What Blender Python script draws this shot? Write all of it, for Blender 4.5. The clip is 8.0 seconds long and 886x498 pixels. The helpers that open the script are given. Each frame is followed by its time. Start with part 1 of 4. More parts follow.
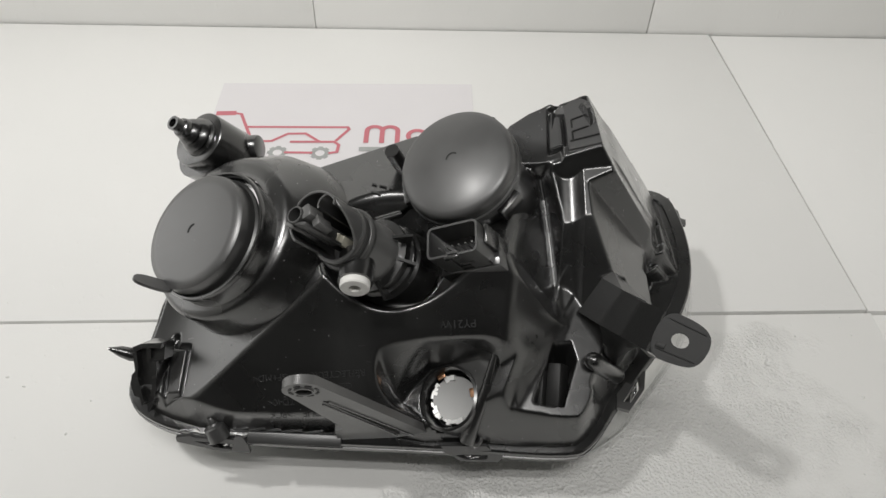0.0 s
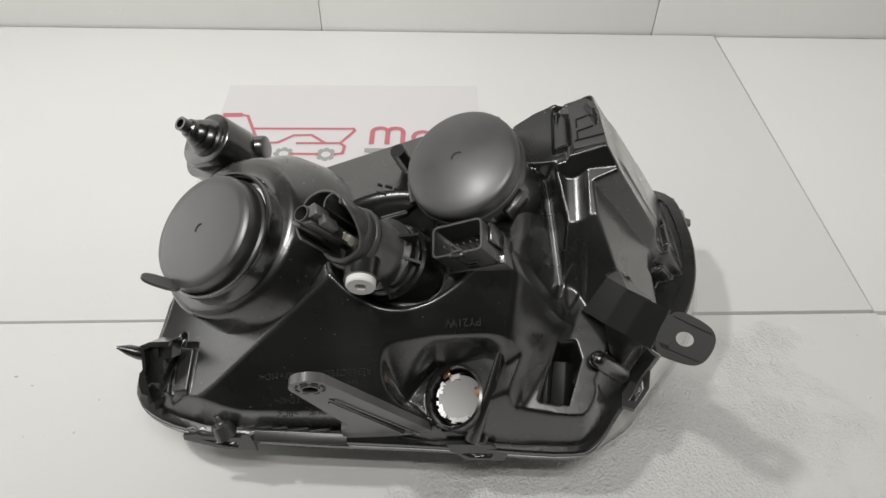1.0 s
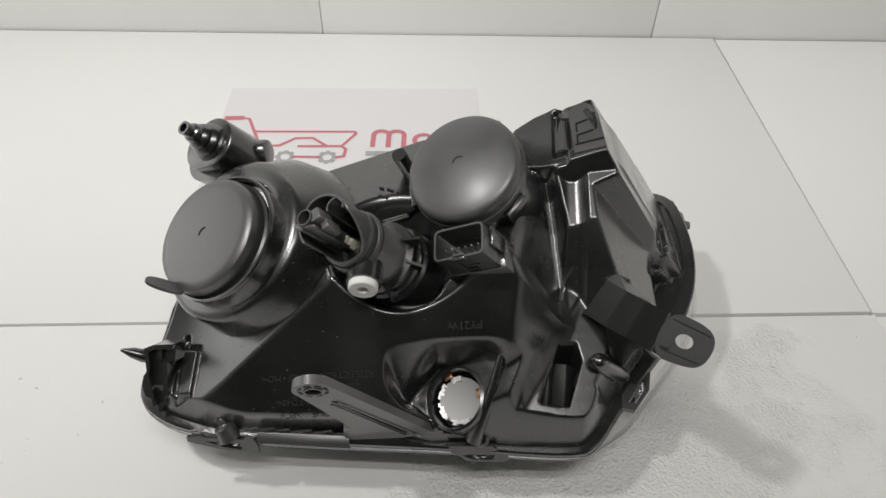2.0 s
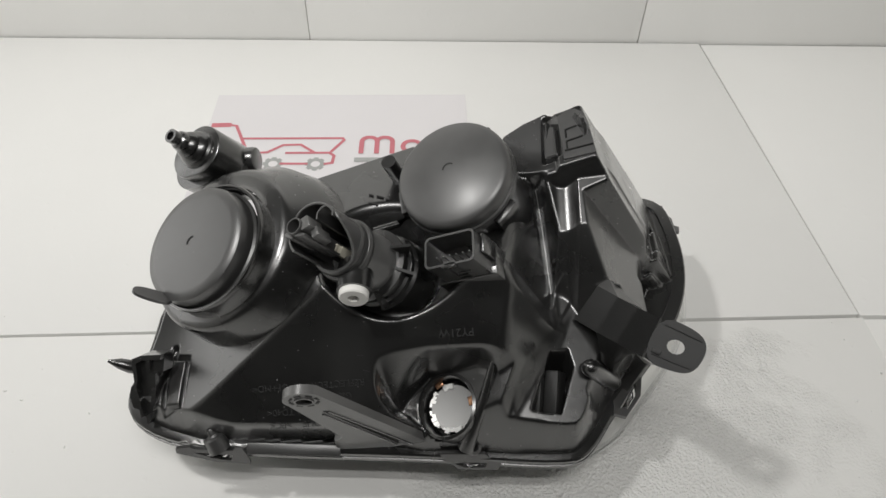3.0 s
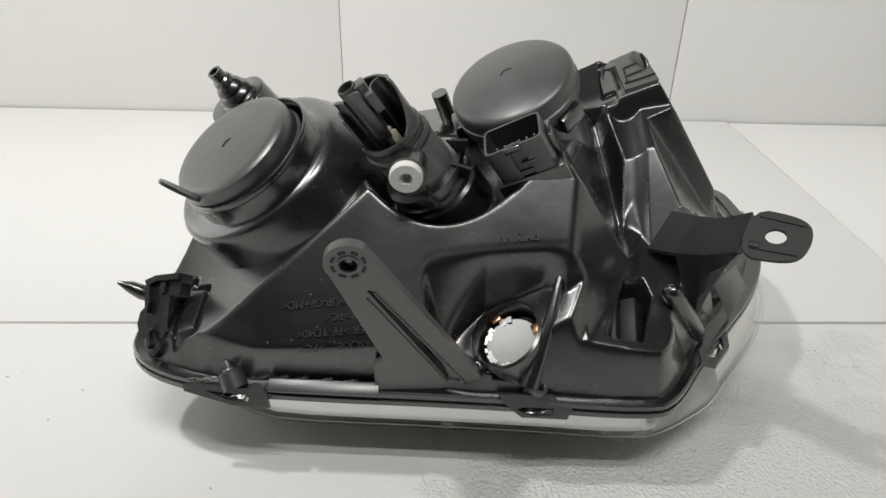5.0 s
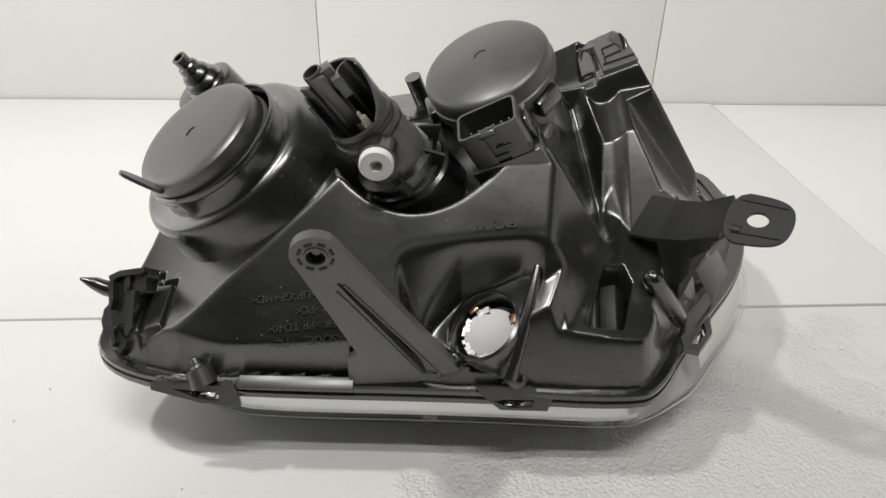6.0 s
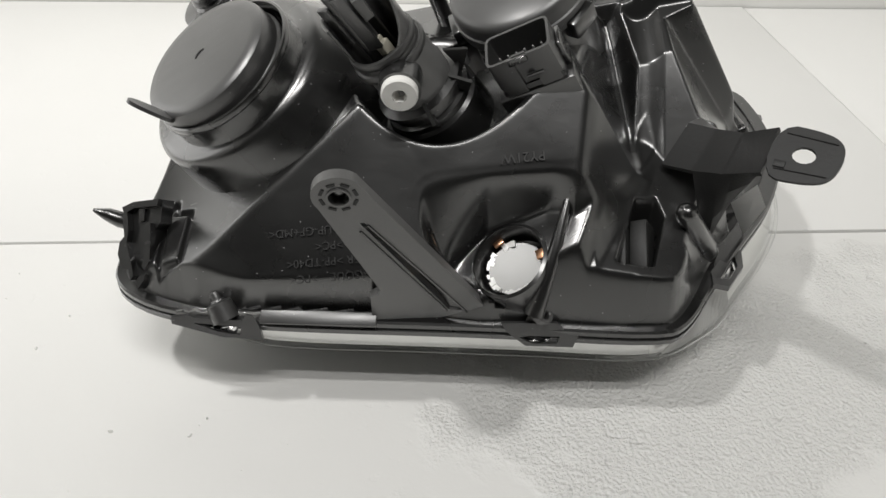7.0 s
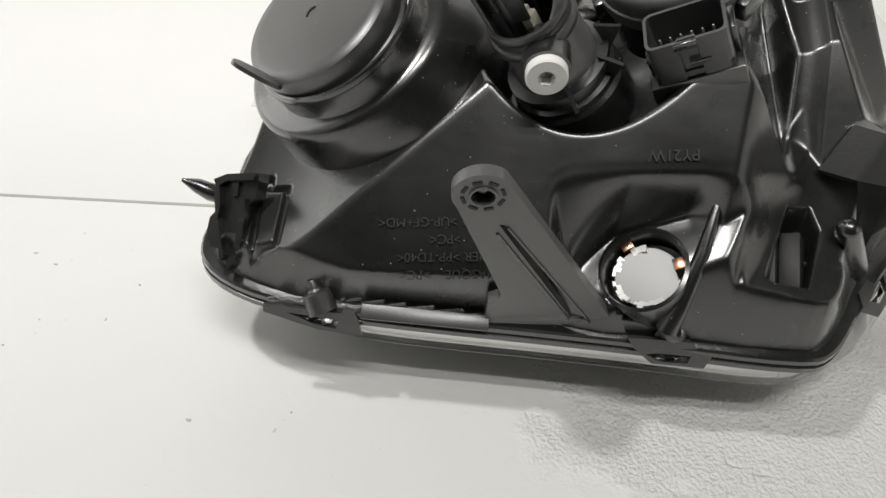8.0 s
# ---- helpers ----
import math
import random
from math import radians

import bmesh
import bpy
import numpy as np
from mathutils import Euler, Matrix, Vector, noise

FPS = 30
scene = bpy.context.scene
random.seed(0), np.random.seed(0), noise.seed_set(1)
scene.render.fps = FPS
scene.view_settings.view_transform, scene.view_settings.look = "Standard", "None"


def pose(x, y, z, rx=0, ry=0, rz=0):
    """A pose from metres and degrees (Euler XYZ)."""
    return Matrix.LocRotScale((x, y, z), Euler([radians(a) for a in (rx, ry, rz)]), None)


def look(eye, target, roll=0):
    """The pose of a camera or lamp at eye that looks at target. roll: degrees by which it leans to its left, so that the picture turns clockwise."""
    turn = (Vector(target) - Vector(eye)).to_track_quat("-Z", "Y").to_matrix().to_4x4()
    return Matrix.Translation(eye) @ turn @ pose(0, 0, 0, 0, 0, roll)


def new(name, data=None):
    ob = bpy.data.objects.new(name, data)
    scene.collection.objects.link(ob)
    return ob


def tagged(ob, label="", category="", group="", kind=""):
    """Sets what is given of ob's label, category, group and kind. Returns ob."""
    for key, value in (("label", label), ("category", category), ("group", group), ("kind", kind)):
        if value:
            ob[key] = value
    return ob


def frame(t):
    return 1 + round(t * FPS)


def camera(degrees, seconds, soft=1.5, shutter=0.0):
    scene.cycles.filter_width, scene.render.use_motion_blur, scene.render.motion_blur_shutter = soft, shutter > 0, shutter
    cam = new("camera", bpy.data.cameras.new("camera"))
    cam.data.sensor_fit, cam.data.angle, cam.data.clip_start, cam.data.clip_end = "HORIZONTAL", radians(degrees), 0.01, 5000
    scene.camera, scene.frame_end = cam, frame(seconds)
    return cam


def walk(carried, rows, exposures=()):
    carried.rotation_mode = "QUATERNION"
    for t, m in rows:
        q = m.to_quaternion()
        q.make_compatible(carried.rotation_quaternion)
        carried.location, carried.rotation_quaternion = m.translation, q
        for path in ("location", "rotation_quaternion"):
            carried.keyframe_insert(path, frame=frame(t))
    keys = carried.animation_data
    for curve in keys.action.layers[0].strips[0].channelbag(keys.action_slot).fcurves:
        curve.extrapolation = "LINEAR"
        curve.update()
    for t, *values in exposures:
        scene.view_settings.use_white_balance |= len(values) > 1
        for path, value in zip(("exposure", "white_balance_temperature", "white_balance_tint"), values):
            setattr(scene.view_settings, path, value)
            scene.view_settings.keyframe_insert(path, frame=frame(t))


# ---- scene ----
cam = camera(64.1, 8.0)
PATH = [
    (0, (0.215, 0.214, 0.555), (0.242, 1.583, -0.903), 1.5),
    (0.5, (0.215, 0.211, 0.555), (0.24, 1.588, -0.896), 1.5),
    (1, (0.215, 0.21, 0.555), (0.227, 1.585, -0.897), 1.0),
    (1.5, (0.215, 0.209, 0.557), (0.223, 1.588, -0.892), 0.8),
    (2.8, (0.212, 0.208, 0.561), (0.244, 1.581, -0.893), 1.7),
    (3, (0.212, 0.211, 0.559), (0.258, 1.598, -0.882), 1.5),
    (3.5, (0.204, 0.2, 0.531), (0.217, 1.646, -0.85), -0.3),
    (4, (0.195, 0.159, 0.471), (0.271, 1.782, -0.694), 2.4),
    (4.5, (0.184, 0.131, 0.4), (0.219, 1.844, -0.633), 2.1),
    (4.7, (0.183, 0.129, 0.379), (0.185, 1.864, -0.615), 1.4),
    (5.8, (0.188, 0.14, 0.362), (0.256, 1.863, -0.651), 0.9),
    (6, (0.192, 0.143, 0.363), (0.239, 1.859, -0.664), 0.9),
    (6.5, (0.194, 0.146, 0.363), (0.244, 1.823, -0.727), 1.0),
    (7, (0.182, 0.168, 0.371), (0.208, 1.721, -0.888), 0.8),
    (7.5, (0.157, 0.189, 0.375), (0.153, 1.726, -0.904), 1.8),
    (8, (0.123, 0.216, 0.359), (0.108, 1.683, -0.999), 3.7),
]
walk(cam, [(t, look(eye, target, roll)) for t, eye, target, roll in PATH], [(0.0, -0.27), (3.2, -0.27), (4.5, -0.12), (6.5, 0.0), (8.0, 0.04)])

# ---- light ----
world = bpy.data.worlds.new("room_air")
world.use_nodes = True
world.node_tree.nodes["Background"].inputs[0].default_value = (0.9, 0.95, 1.0, 1)
world.node_tree.nodes["Background"].inputs[1].default_value = 0.02
scene.world = world


def lamp(name, eye, target, size, power, colour, size_y=0):
    data = bpy.data.lights.new(name, "AREA")
    data.energy, data.color, data.size = power, colour, size
    data.shape = "RECTANGLE" if size_y else "DISK"
    if size_y:
        data.size_y = size_y
    ob = new(name, data)
    ob.matrix_world = look(eye, target)
    return ob


key = lamp("key_lamp", (-0.38, 0.48, 1.27), (0.16, 1.20, 0.26), 0.09, 4.9, (1.0, 0.985, 0.96))
key.data.spread = radians(125)
# added fill, out of view, to brighten the left dome and plate
lamp("left_fill_lamp", (-1.06, 0.82, 0.42), (0.2, 0.62, 0.30), 0.70, 2.7, (1.0, 0.99, 0.97), 0.70)
lamp("tube_lamp", (0.35, -0.35, 2.36), (0.35, 1.2, 0.9), 1.2, 16.5, (1.0, 0.985, 0.96), 0.06)
lamp("tube_lamp", (0.35, -0.10, 2.36), (0.35, 1.2, 0.9), 1.2, 16.5, (1.0, 0.985, 0.96), 0.06)


# ---- materials ----
def material(name, colour, rough=0.5, metal=0.0, vary=0.15, scale=40.0, bump=0.0, bump_scale=600.0, spec=0.5, rough_vary=0.0, dust=0.0, coat=0.0, coat_rough=0.1):
    """A principled material with large and small variation of its colour and a fine relief."""
    m = bpy.data.materials.new(name)
    m.use_nodes = True
    n, link = m.node_tree.nodes, m.node_tree.links.new
    b = n["Principled BSDF"]
    b.inputs["Metallic"].default_value, b.inputs["Roughness"].default_value = metal, rough
    b.inputs["Specular IOR Level"].default_value = spec
    b.inputs["Coat Weight"].default_value, b.inputs["Coat Roughness"].default_value = coat, coat_rough
    place = n.new("ShaderNodeTexCoord")
    big = n.new("ShaderNodeTexNoise")
    big.inputs["Scale"].default_value, big.inputs["Detail"].default_value = scale, 6
    link(place.outputs["Object"], big.inputs["Vector"])
    ramp = n.new("ShaderNodeMix")
    ramp.data_type = "RGBA"
    ramp.inputs[6].default_value = (*[c * (1 - vary) for c in colour], 1)
    ramp.inputs[7].default_value = (*[min(1, c * (1 + vary)) for c in colour], 1)
    link(big.outputs[0], ramp.inputs[0])
    colour_out = ramp.outputs[2]
    if dust:
        # sparse pale specks lying on the surface
        cells, few, dot, both, over = (n.new("ShaderNode" + k) for k in ("TexVoronoi", "Math", "Math", "Math", "Mix"))
        cells.inputs["Scale"].default_value = 190
        link(place.outputs["Object"], cells.inputs["Vector"])
        split = n.new("ShaderNodeSeparateColor")
        link(cells.outputs["Color"], split.inputs[0])
        few.operation, dot.operation, both.operation = "GREATER_THAN", "LESS_THAN", "MULTIPLY"
        few.inputs[1].default_value, dot.inputs[1].default_value = 0.62, 0.062
        link(split.outputs[0], few.inputs[0])
        link(cells.outputs["Distance"], dot.inputs[0])
        link(few.outputs[0], both.inputs[0])
        link(dot.outputs[0], both.inputs[1])
        over.data_type = "RGBA"
        link(both.outputs[0], over.inputs[0])
        link(colour_out, over.inputs[6])
        over.inputs[7].default_value = (dust, dust, dust, 1)
        colour_out = over.outputs[2]
    link(colour_out, b.inputs["Base Color"])
    if rough_vary:
        span = n.new("ShaderNodeMapRange")
        span.inputs[3].default_value, span.inputs[4].default_value = rough - rough_vary, rough + rough_vary
        link(big.outputs[0], span.inputs[0])
        link(span.outputs[0], b.inputs["Roughness"])
    if dust:
        # smears that dull the gloss in streaks
        streak, wide, sum_of = n.new("ShaderNodeTexNoise"), n.new("ShaderNodeMapping"), n.new("ShaderNodeMath")
        wide.inputs["Scale"].default_value = (1.0, 3.0, 1.0)
        link(place.outputs["Object"], wide.inputs["Vector"])
        link(wide.outputs[0], streak.inputs["Vector"])
        streak.inputs["Scale"].default_value, streak.inputs["Detail"].default_value = 55, 7
        sum_of.operation = "MULTIPLY_ADD"
        sum_of.inputs[1].default_value, sum_of.inputs[2].default_value = 0.30, coat_rough - 0.10
        link(streak.outputs[0], sum_of.inputs[0])
        link(sum_of.outputs[0], b.inputs["Coat Roughness"])
    if bump:
        fine = n.new("ShaderNodeTexNoise")
        fine.inputs["Scale"].default_value, fine.inputs["Detail"].default_value = bump_scale, 4
        link(place.outputs["Object"], fine.inputs["Vector"])
        relief = n.new("ShaderNodeBump")
        relief.inputs["Strength"].default_value, relief.inputs["Distance"].default_value = bump, 0.001
        link(fine.outputs[0], relief.inputs["Height"])
        link(relief.outputs[0], b.inputs["Normal"])
    return m


black = material("black_plastic", (0.0105, 0.0105, 0.0103), 0.28, vary=0.35, scale=18, bump=0.05, bump_scale=200, rough_vary=0.10, spec=1.0, dust=0.36, coat=0.9, coat_rough=0.16)
satin = material("satin_black_plastic", (0.034, 0.034, 0.0335), 0.38, vary=0.2, scale=25, bump=0.10, bump_scale=900, rough_vary=0.06, spec=1.0, dust=0.2, coat=0.8, coat_rough=0.3)
mid_grey = material("worn_black_nylon", (0.045, 0.045, 0.044), 0.36, vary=0.15, scale=40, bump=0.08, bump_scale=700, spec=0.9)
arm_grey = material("grey_black_nylon", (0.105, 0.105, 0.103), 0.33, vary=0.12, scale=30, bump=0.12, bump_scale=900, spec=0.8)
gloss = material("smooth_black_plastic", (0.062, 0.062, 0.0612), 0.42, vary=0.30, scale=45, bump=0.10, bump_scale=60, rough_vary=0.10, spec=0.9, coat=0.25, coat_rough=0.30)
rubber = material("black_rubber", (0.014, 0.014, 0.0137), 0.50, vary=0.2, scale=60, bump=0.15, bump_scale=500, spec=0.4)
white_plastic = material("white_nylon", (0.86, 0.85, 0.82), 0.45, vary=0.04, scale=80)
ivory = material("ivory_plastic", (0.42, 0.40, 0.33), 0.45, vary=0.1, scale=150)
chrome = material("chrome_reflector", (0.85, 0.85, 0.85), 0.12, 1.0, vary=0.05, scale=30)
satin_metal = material("satin_aluminium", (0.50, 0.50, 0.49), 0.5, 1.0, vary=0.1, scale=60)
bezel_chrome = material("metallised_bezel", (0.84, 0.84, 0.825), 0.30, 1.0, vary=0.03, scale=25, bump=0.08, bump_scale=45)
bright_metal = material("bright_metallising", (0.92, 0.92, 0.90), 0.45, 0.4, vary=0.06, scale=200)
dull_chrome = material("dull_chrome", (0.20, 0.20, 0.197), 0.45, 1.0, vary=0.06, scale=40)
copper = material("copper_contact", (0.72, 0.40, 0.24), 0.3, 1.0, vary=0.1, scale=200)
letter = material("raised_letters", (0.03, 0.03, 0.03), 0.5)
red_ink = material("red_ink", (0.56, 0.18, 0.21), 0.7, vary=0.08, scale=90)
grey_ink = material("grey_ink", (0.36, 0.37, 0.36), 0.7, vary=0.08, scale=90)
paper = material("glossy_paper", (0.72, 0.70, 0.71), 0.35, vary=0.02, scale=12)
# dark tone of the unseen room, keeps reflections in the black panel dim
dim_surround = material("surround_grey", (0.07, 0.07, 0.07), 0.8, vary=0.05, scale=3)
sealant = material("dried_sealant", (0.16, 0.16, 0.155), 0.22, vary=0.5, scale=180, bump=0.4, bump_scale=400, spec=0.9)
pale = material("dull_grey_plastic", (0.30, 0.30, 0.285), 0.5, vary=0.05, scale=60)
# tone of the unseen ceiling, lowered to dim what the housing reflects
surround_grey = material("mid_surround_grey", (0.13, 0.13, 0.127), 0.8, vary=0.05, scale=3)
frosted = material("frosted_polycarbonate", (0.62, 0.62, 0.61), 0.35, vary=0.05, scale=60)
paint = material("white_paint", (0.75, 0.75, 0.72), 0.7, vary=0.03, scale=3, bump=0.1, bump_scale=120)


def foam_material():
    """White expanded polystyrene: smooth pressed skin, scattered dents, and one patch worn down to the beads."""
    m = material("white_foam", (0.80, 0.797, 0.778), 0.45, vary=0.025, scale=5)
    n, link = m.node_tree.nodes, m.node_tree.links.new
    place = n.new("ShaderNodeTexCoord")

    def noise(scale, detail):
        node = n.new("ShaderNodeTexNoise")
        node.inputs["Scale"].default_value, node.inputs["Detail"].default_value = scale, detail
        link(place.outputs["Object"], node.inputs["Vector"])
        return node.outputs[0]

    def calc(kind, a, b):
        node = n.new("ShaderNodeMath")
        node.operation = kind
        for socket, value in zip(node.inputs, (a, b)):
            if isinstance(value, float):
                socket.default_value = value
            else:
                link(value, socket)
        return node.outputs[0]

    def ramp(value, a, b, c=0.0, d=1.0):
        node = n.new("ShaderNodeMapRange")
        node.interpolation_type = "SMOOTHSTEP"
        for k, v in enumerate((a, b, c, d)):
            node.inputs[k + 1].default_value = v
        link(value, node.inputs[0])
        return node.outputs[0]

    beads = n.new("ShaderNodeTexVoronoi")
    beads.inputs["Scale"].default_value = 380
    link(place.outputs["Object"], beads.inputs["Vector"])
    split = n.new("ShaderNodeSeparateXYZ")
    link(place.outputs["Object"], split.inputs[0])
    wander = calc("MULTIPLY", calc("SUBTRACT", noise(14.0, 3), 0.5), 0.30)
    x, y = calc("ADD", split.outputs[0], wander), calc("ADD", split.outputs[1], wander)
    worn = calc("MULTIPLY", calc("MULTIPLY", ramp(x, 0.18, 0.24), ramp(x, 0.60, 0.50)), calc("MULTIPLY", ramp(y, 0.63, 0.55), ramp(y, 0.37, 0.42)))
    grain = calc("MULTIPLY", calc("ADD", calc("MULTIPLY", beads.outputs["Distance"], 0.4), noise(400.0, 6)), calc("ADD", calc("MULTIPLY", worn, 2.3), 0.05))
    pits = calc("MULTIPLY", ramp(noise(70.0, 3), 0.36, 0.28), calc("MULTIPLY", calc("ADD", worn, 0.10), -1.1))
    swell = calc("MULTIPLY", noise(9.0, 2), 0.6)
    relief = n.new("ShaderNodeBump")
    relief.inputs["Distance"].default_value, relief.inputs["Strength"].default_value = 0.0022, 0.6
    link(calc("ADD", calc("ADD", grain, pits), swell), relief.inputs["Height"])
    link(relief.outputs[0], n["Principled BSDF"].inputs["Normal"])
    return m


foam = foam_material()


def clear_material():
    """Clear polycarbonate: see-through, with a gloss that grows towards grazing."""
    m = bpy.data.materials.new("clear_polycarbonate")
    m.use_nodes = True
    n, link = m.node_tree.nodes, m.node_tree.links.new
    out = n["Material Output"]
    clear, gloss, mix, facing, power, level = (n.new("ShaderNode" + k) for k in ("BsdfTransparent", "BsdfGlossy", "MixShader", "LayerWeight", "Math", "MapRange"))
    clear.inputs[0].default_value = (0.975, 0.978, 0.975, 1)
    gloss.inputs["Roughness"].default_value = 0.04
    facing.inputs[0].default_value = 0.5
    power.operation, power.inputs[1].default_value = "POWER", 4.0
    level.inputs[3].default_value, level.inputs[4].default_value = 0.05, 0.75
    link(facing.outputs["Facing"], power.inputs[0])
    link(power.outputs[0], level.inputs[0])
    link(level.outputs[0], mix.inputs[0])
    link(clear.outputs[0], mix.inputs[1])
    link(gloss.outputs[0], mix.inputs[2])
    link(mix.outputs[0], out.inputs[0])
    return m


clear = clear_material()


# ---- building helpers ----
def mesh_from(name, bm, mat, smooth=True):
    me = bpy.data.meshes.new(name)
    bmesh.ops.recalc_face_normals(bm, faces=bm.faces)
    bm.to_mesh(me)
    bm.free()
    me.materials.append(mat)
    if smooth:
        me.shade_smooth()
        me.set_sharp_from_angle(angle=radians(38))
    return me


def part(name, bm, mat, parent, label="", smooth=True):
    """Links a bmesh in world coordinates as one mesh under a thing or a part."""
    ob = new(name, mesh_from(name, bm, mat, smooth))
    ob.parent = parent
    if parent.parent is None:
        ob.matrix_parent_inverse = Matrix.Translation(-parent.location)
    return tagged(ob, label)


def box(bm, m, sx, sy, sz, bevel=0.0, seg=2):
    """A box of that size, centred on the pose m."""
    made = bmesh.ops.create_cube(bm, size=1, matrix=m @ Matrix.Diagonal((sx, sy, sz, 1)))
    if bevel:
        edges = {e for v in made["verts"] for e in v.link_edges}
        bmesh.ops.bevel(bm, geom=list(edges), offset=bevel, segments=seg, profile=0.5, affect="EDGES")


def axes(origin, z, x=(1, 0, 0)):
    """The pose at origin whose z axis points along z and whose x axis lies nearest to x."""
    z = Vector(z).normalized()
    x = Vector(x)
    x = (x - z * x.dot(z)).normalized()
    y = z.cross(x)
    return Matrix(((x[0], y[0], z[0], origin[0]), (x[1], y[1], z[1], origin[1]), (x[2], y[2], z[2], origin[2]), (0, 0, 0, 1)))


def lathe(bm, m, profile, seg=64, sx=1.0, sy=1.0):
    """Turns a profile of (radius, height) about the z axis of m."""
    rings = []
    for r, h in profile:
        if r < 1e-6:
            rings.append([bm.verts.new(m @ Vector((0, 0, h)))])
        else:
            rings.append([bm.verts.new(m @ Vector((sx * r * math.cos(2 * math.pi * i / seg), sy * r * math.sin(2 * math.pi * i / seg), h))) for i in range(seg)])
    for a, b in zip(rings, rings[1:]):
        for i in range(seg):
            j = (i + 1) % seg
            if len(a) == 1 and len(b) == 1:
                continue
            if len(a) == 1:
                bm.faces.new((a[0], b[i], b[j]))
            elif len(b) == 1:
                bm.faces.new((a[i], a[j], b[0]))
            else:
                bm.faces.new((a[i], a[j], b[j], b[i]))


def slab(bm, m, outline, low, high, holes=(), bevel=0.0):
    """An outline in the xy plane of m, drawn out from low to high; holes are closed loops of the same kind."""
    from_edges = []
    for loop in (outline, *holes):
        vs = [bm.verts.new(m @ Vector((x, y, high))) for x, y in loop]
        from_edges += [bm.edges.new((a, b)) for a, b in zip(vs, vs[1:] + vs[:1])]
    top = [g for g in bmesh.ops.triangle_fill(bm, use_beauty=True, edges=from_edges)["geom"] if isinstance(g, bmesh.types.BMFace)]
    made = bmesh.ops.extrude_face_region(bm, geom=top)
    verts = [g for g in made["geom"] if isinstance(g, bmesh.types.BMVert)]
    way = (m.to_3x3() @ Vector((0, 0, low - high)))
    bmesh.ops.translate(bm, verts=verts, vec=way)


def ring_loop(cx, cy, r, seg=24, ry=None):
    return [(cx + r * math.cos(2 * math.pi * i / seg), cy + (ry or r) * math.sin(2 * math.pi * i / seg)) for i in range(seg)]


def rounded(points, times=2):
    """Rounds the corners of a closed loop."""
    for _ in range(times):
        points = [q for a, b in zip(points, points[1:] + points[:1]) for q in ((0.75 * a[0] + 0.25 * b[0], 0.75 * a[1] + 0.25 * b[1]), (0.25 * a[0] + 0.75 * b[0], 0.25 * a[1] + 0.75 * b[1]))]
    return points


def tube(bm, points, radius, seg=12, ends=None):
    """A round bar through the points; ends gives a radius for each point."""
    pts = [Vector(p) for p in points]
    rings = []
    for i, p in enumerate(pts):
        way = (pts[min(i + 1, len(pts) - 1)] - pts[max(i - 1, 0)]).normalized()
        m = axes(p, way, (0.3, 0.9, 0.2))
        r = ends[i] if ends else radius
        rings.append([bm.verts.new(m @ Vector((r * math.cos(2 * math.pi * k / seg), r * math.sin(2 * math.pi * k / seg), 0))) for k in range(seg)])
    for a, b in zip(rings, rings[1:]):
        for k in range(seg):
            bm.faces.new((a[k], a[(k + 1) % seg], b[(k + 1) % seg], b[k]))
    bm.faces.new(rings[0])
    bm.faces.new(rings[-1][::-1])


def solid(bm, top, bottom):
    """A solid between two loops of the same number of corners."""
    a, b = [bm.verts.new(p) for p in top], [bm.verts.new(p) for p in bottom]
    bm.faces.new(a)
    bm.faces.new(b[::-1])
    for i in range(len(a)):
        j = (i + 1) % len(a)
        bm.faces.new((a[i], b[i], b[j], a[j]))


# ---- the white foam booth and an unseen room added round it ----
def board(name, corners, low, high, parent, m=Matrix.Identity(4)):
    bm = bmesh.new()
    slab(bm, m, corners, low, high)
    edges = [e for e in bm.edges if len(e.link_faces) == 2 and e.calc_face_angle() > 0.8]
    bmesh.ops.bevel(bm, geom=edges, offset=0.0012, segments=2, profile=0.5, affect="EDGES")
    return part(name, bm, foam, parent)


floor = tagged(new("floor"), "floor of white polystyrene foam boards with open seams", "floor", kind="structure")
GAP = 0.0009
board("panel", [(-1.1, 0.604 + GAP), (0.655 - 2 * GAP, 0.657 + GAP), (0.632 - 2 * GAP, 1.19), (-1.1, 1.19)], -0.03, 0, floor)
board("panel", [(0.655 + GAP, 0.657 + GAP), (1.7, 0.664 + GAP), (1.7, 1.19), (0.632 + 2 * GAP, 1.19)], -0.03, -0.002, floor)
board("panel", [(-1.1, -0.4), (0.664 - GAP, -0.4), (0.657 - GAP, 0.655 - GAP), (-1.1, 0.604 - GAP)], -0.03, 0, floor)
board("panel", [(0.664 + GAP, -0.4), (1.7, -0.4), (1.7, 0.662 - GAP), (0.657 + GAP, 0.655 - GAP)], -0.03, -0.003, floor)

wall_back = tagged(new("wall_back"), "upright white polystyrene foam boards closing the booth", "wall", kind="structure")
UP = axes((0, 1.192, 0), (0, -1, 0))
for x0, x1 in ((-1.1, -0.5412), (-0.5404, 0.0330), (0.0338, 0.5355), (0.5367, 1.036), (1.0368, 1.7)):
    board("panel", [(x0, -0.03), (x1, -0.03), (x1, 0.9), (x0, 0.9)], -0.03, 0, wall_back, UP)


wall_left = tagged(new("wall_left"), "white foam boards round an added opening for a fill lamp", "wall", kind="structure")
wall_right = tagged(new("wall_right"), "upright white polystyrene foam boards beside the booth", "wall", kind="structure")
for y0, y1 in ((-0.40, 0.1996), (0.2004, 0.6996), (0.7004, 1.189)):
    board("panel", [(-y1, 0.0), (-y0, 0.0), (-y0, 0.9), (-y1, 0.9)], -0.03, 0, wall_right, axes((1.28, 0, 0.001), (-1, 0, 0), (0, -1, 0)))


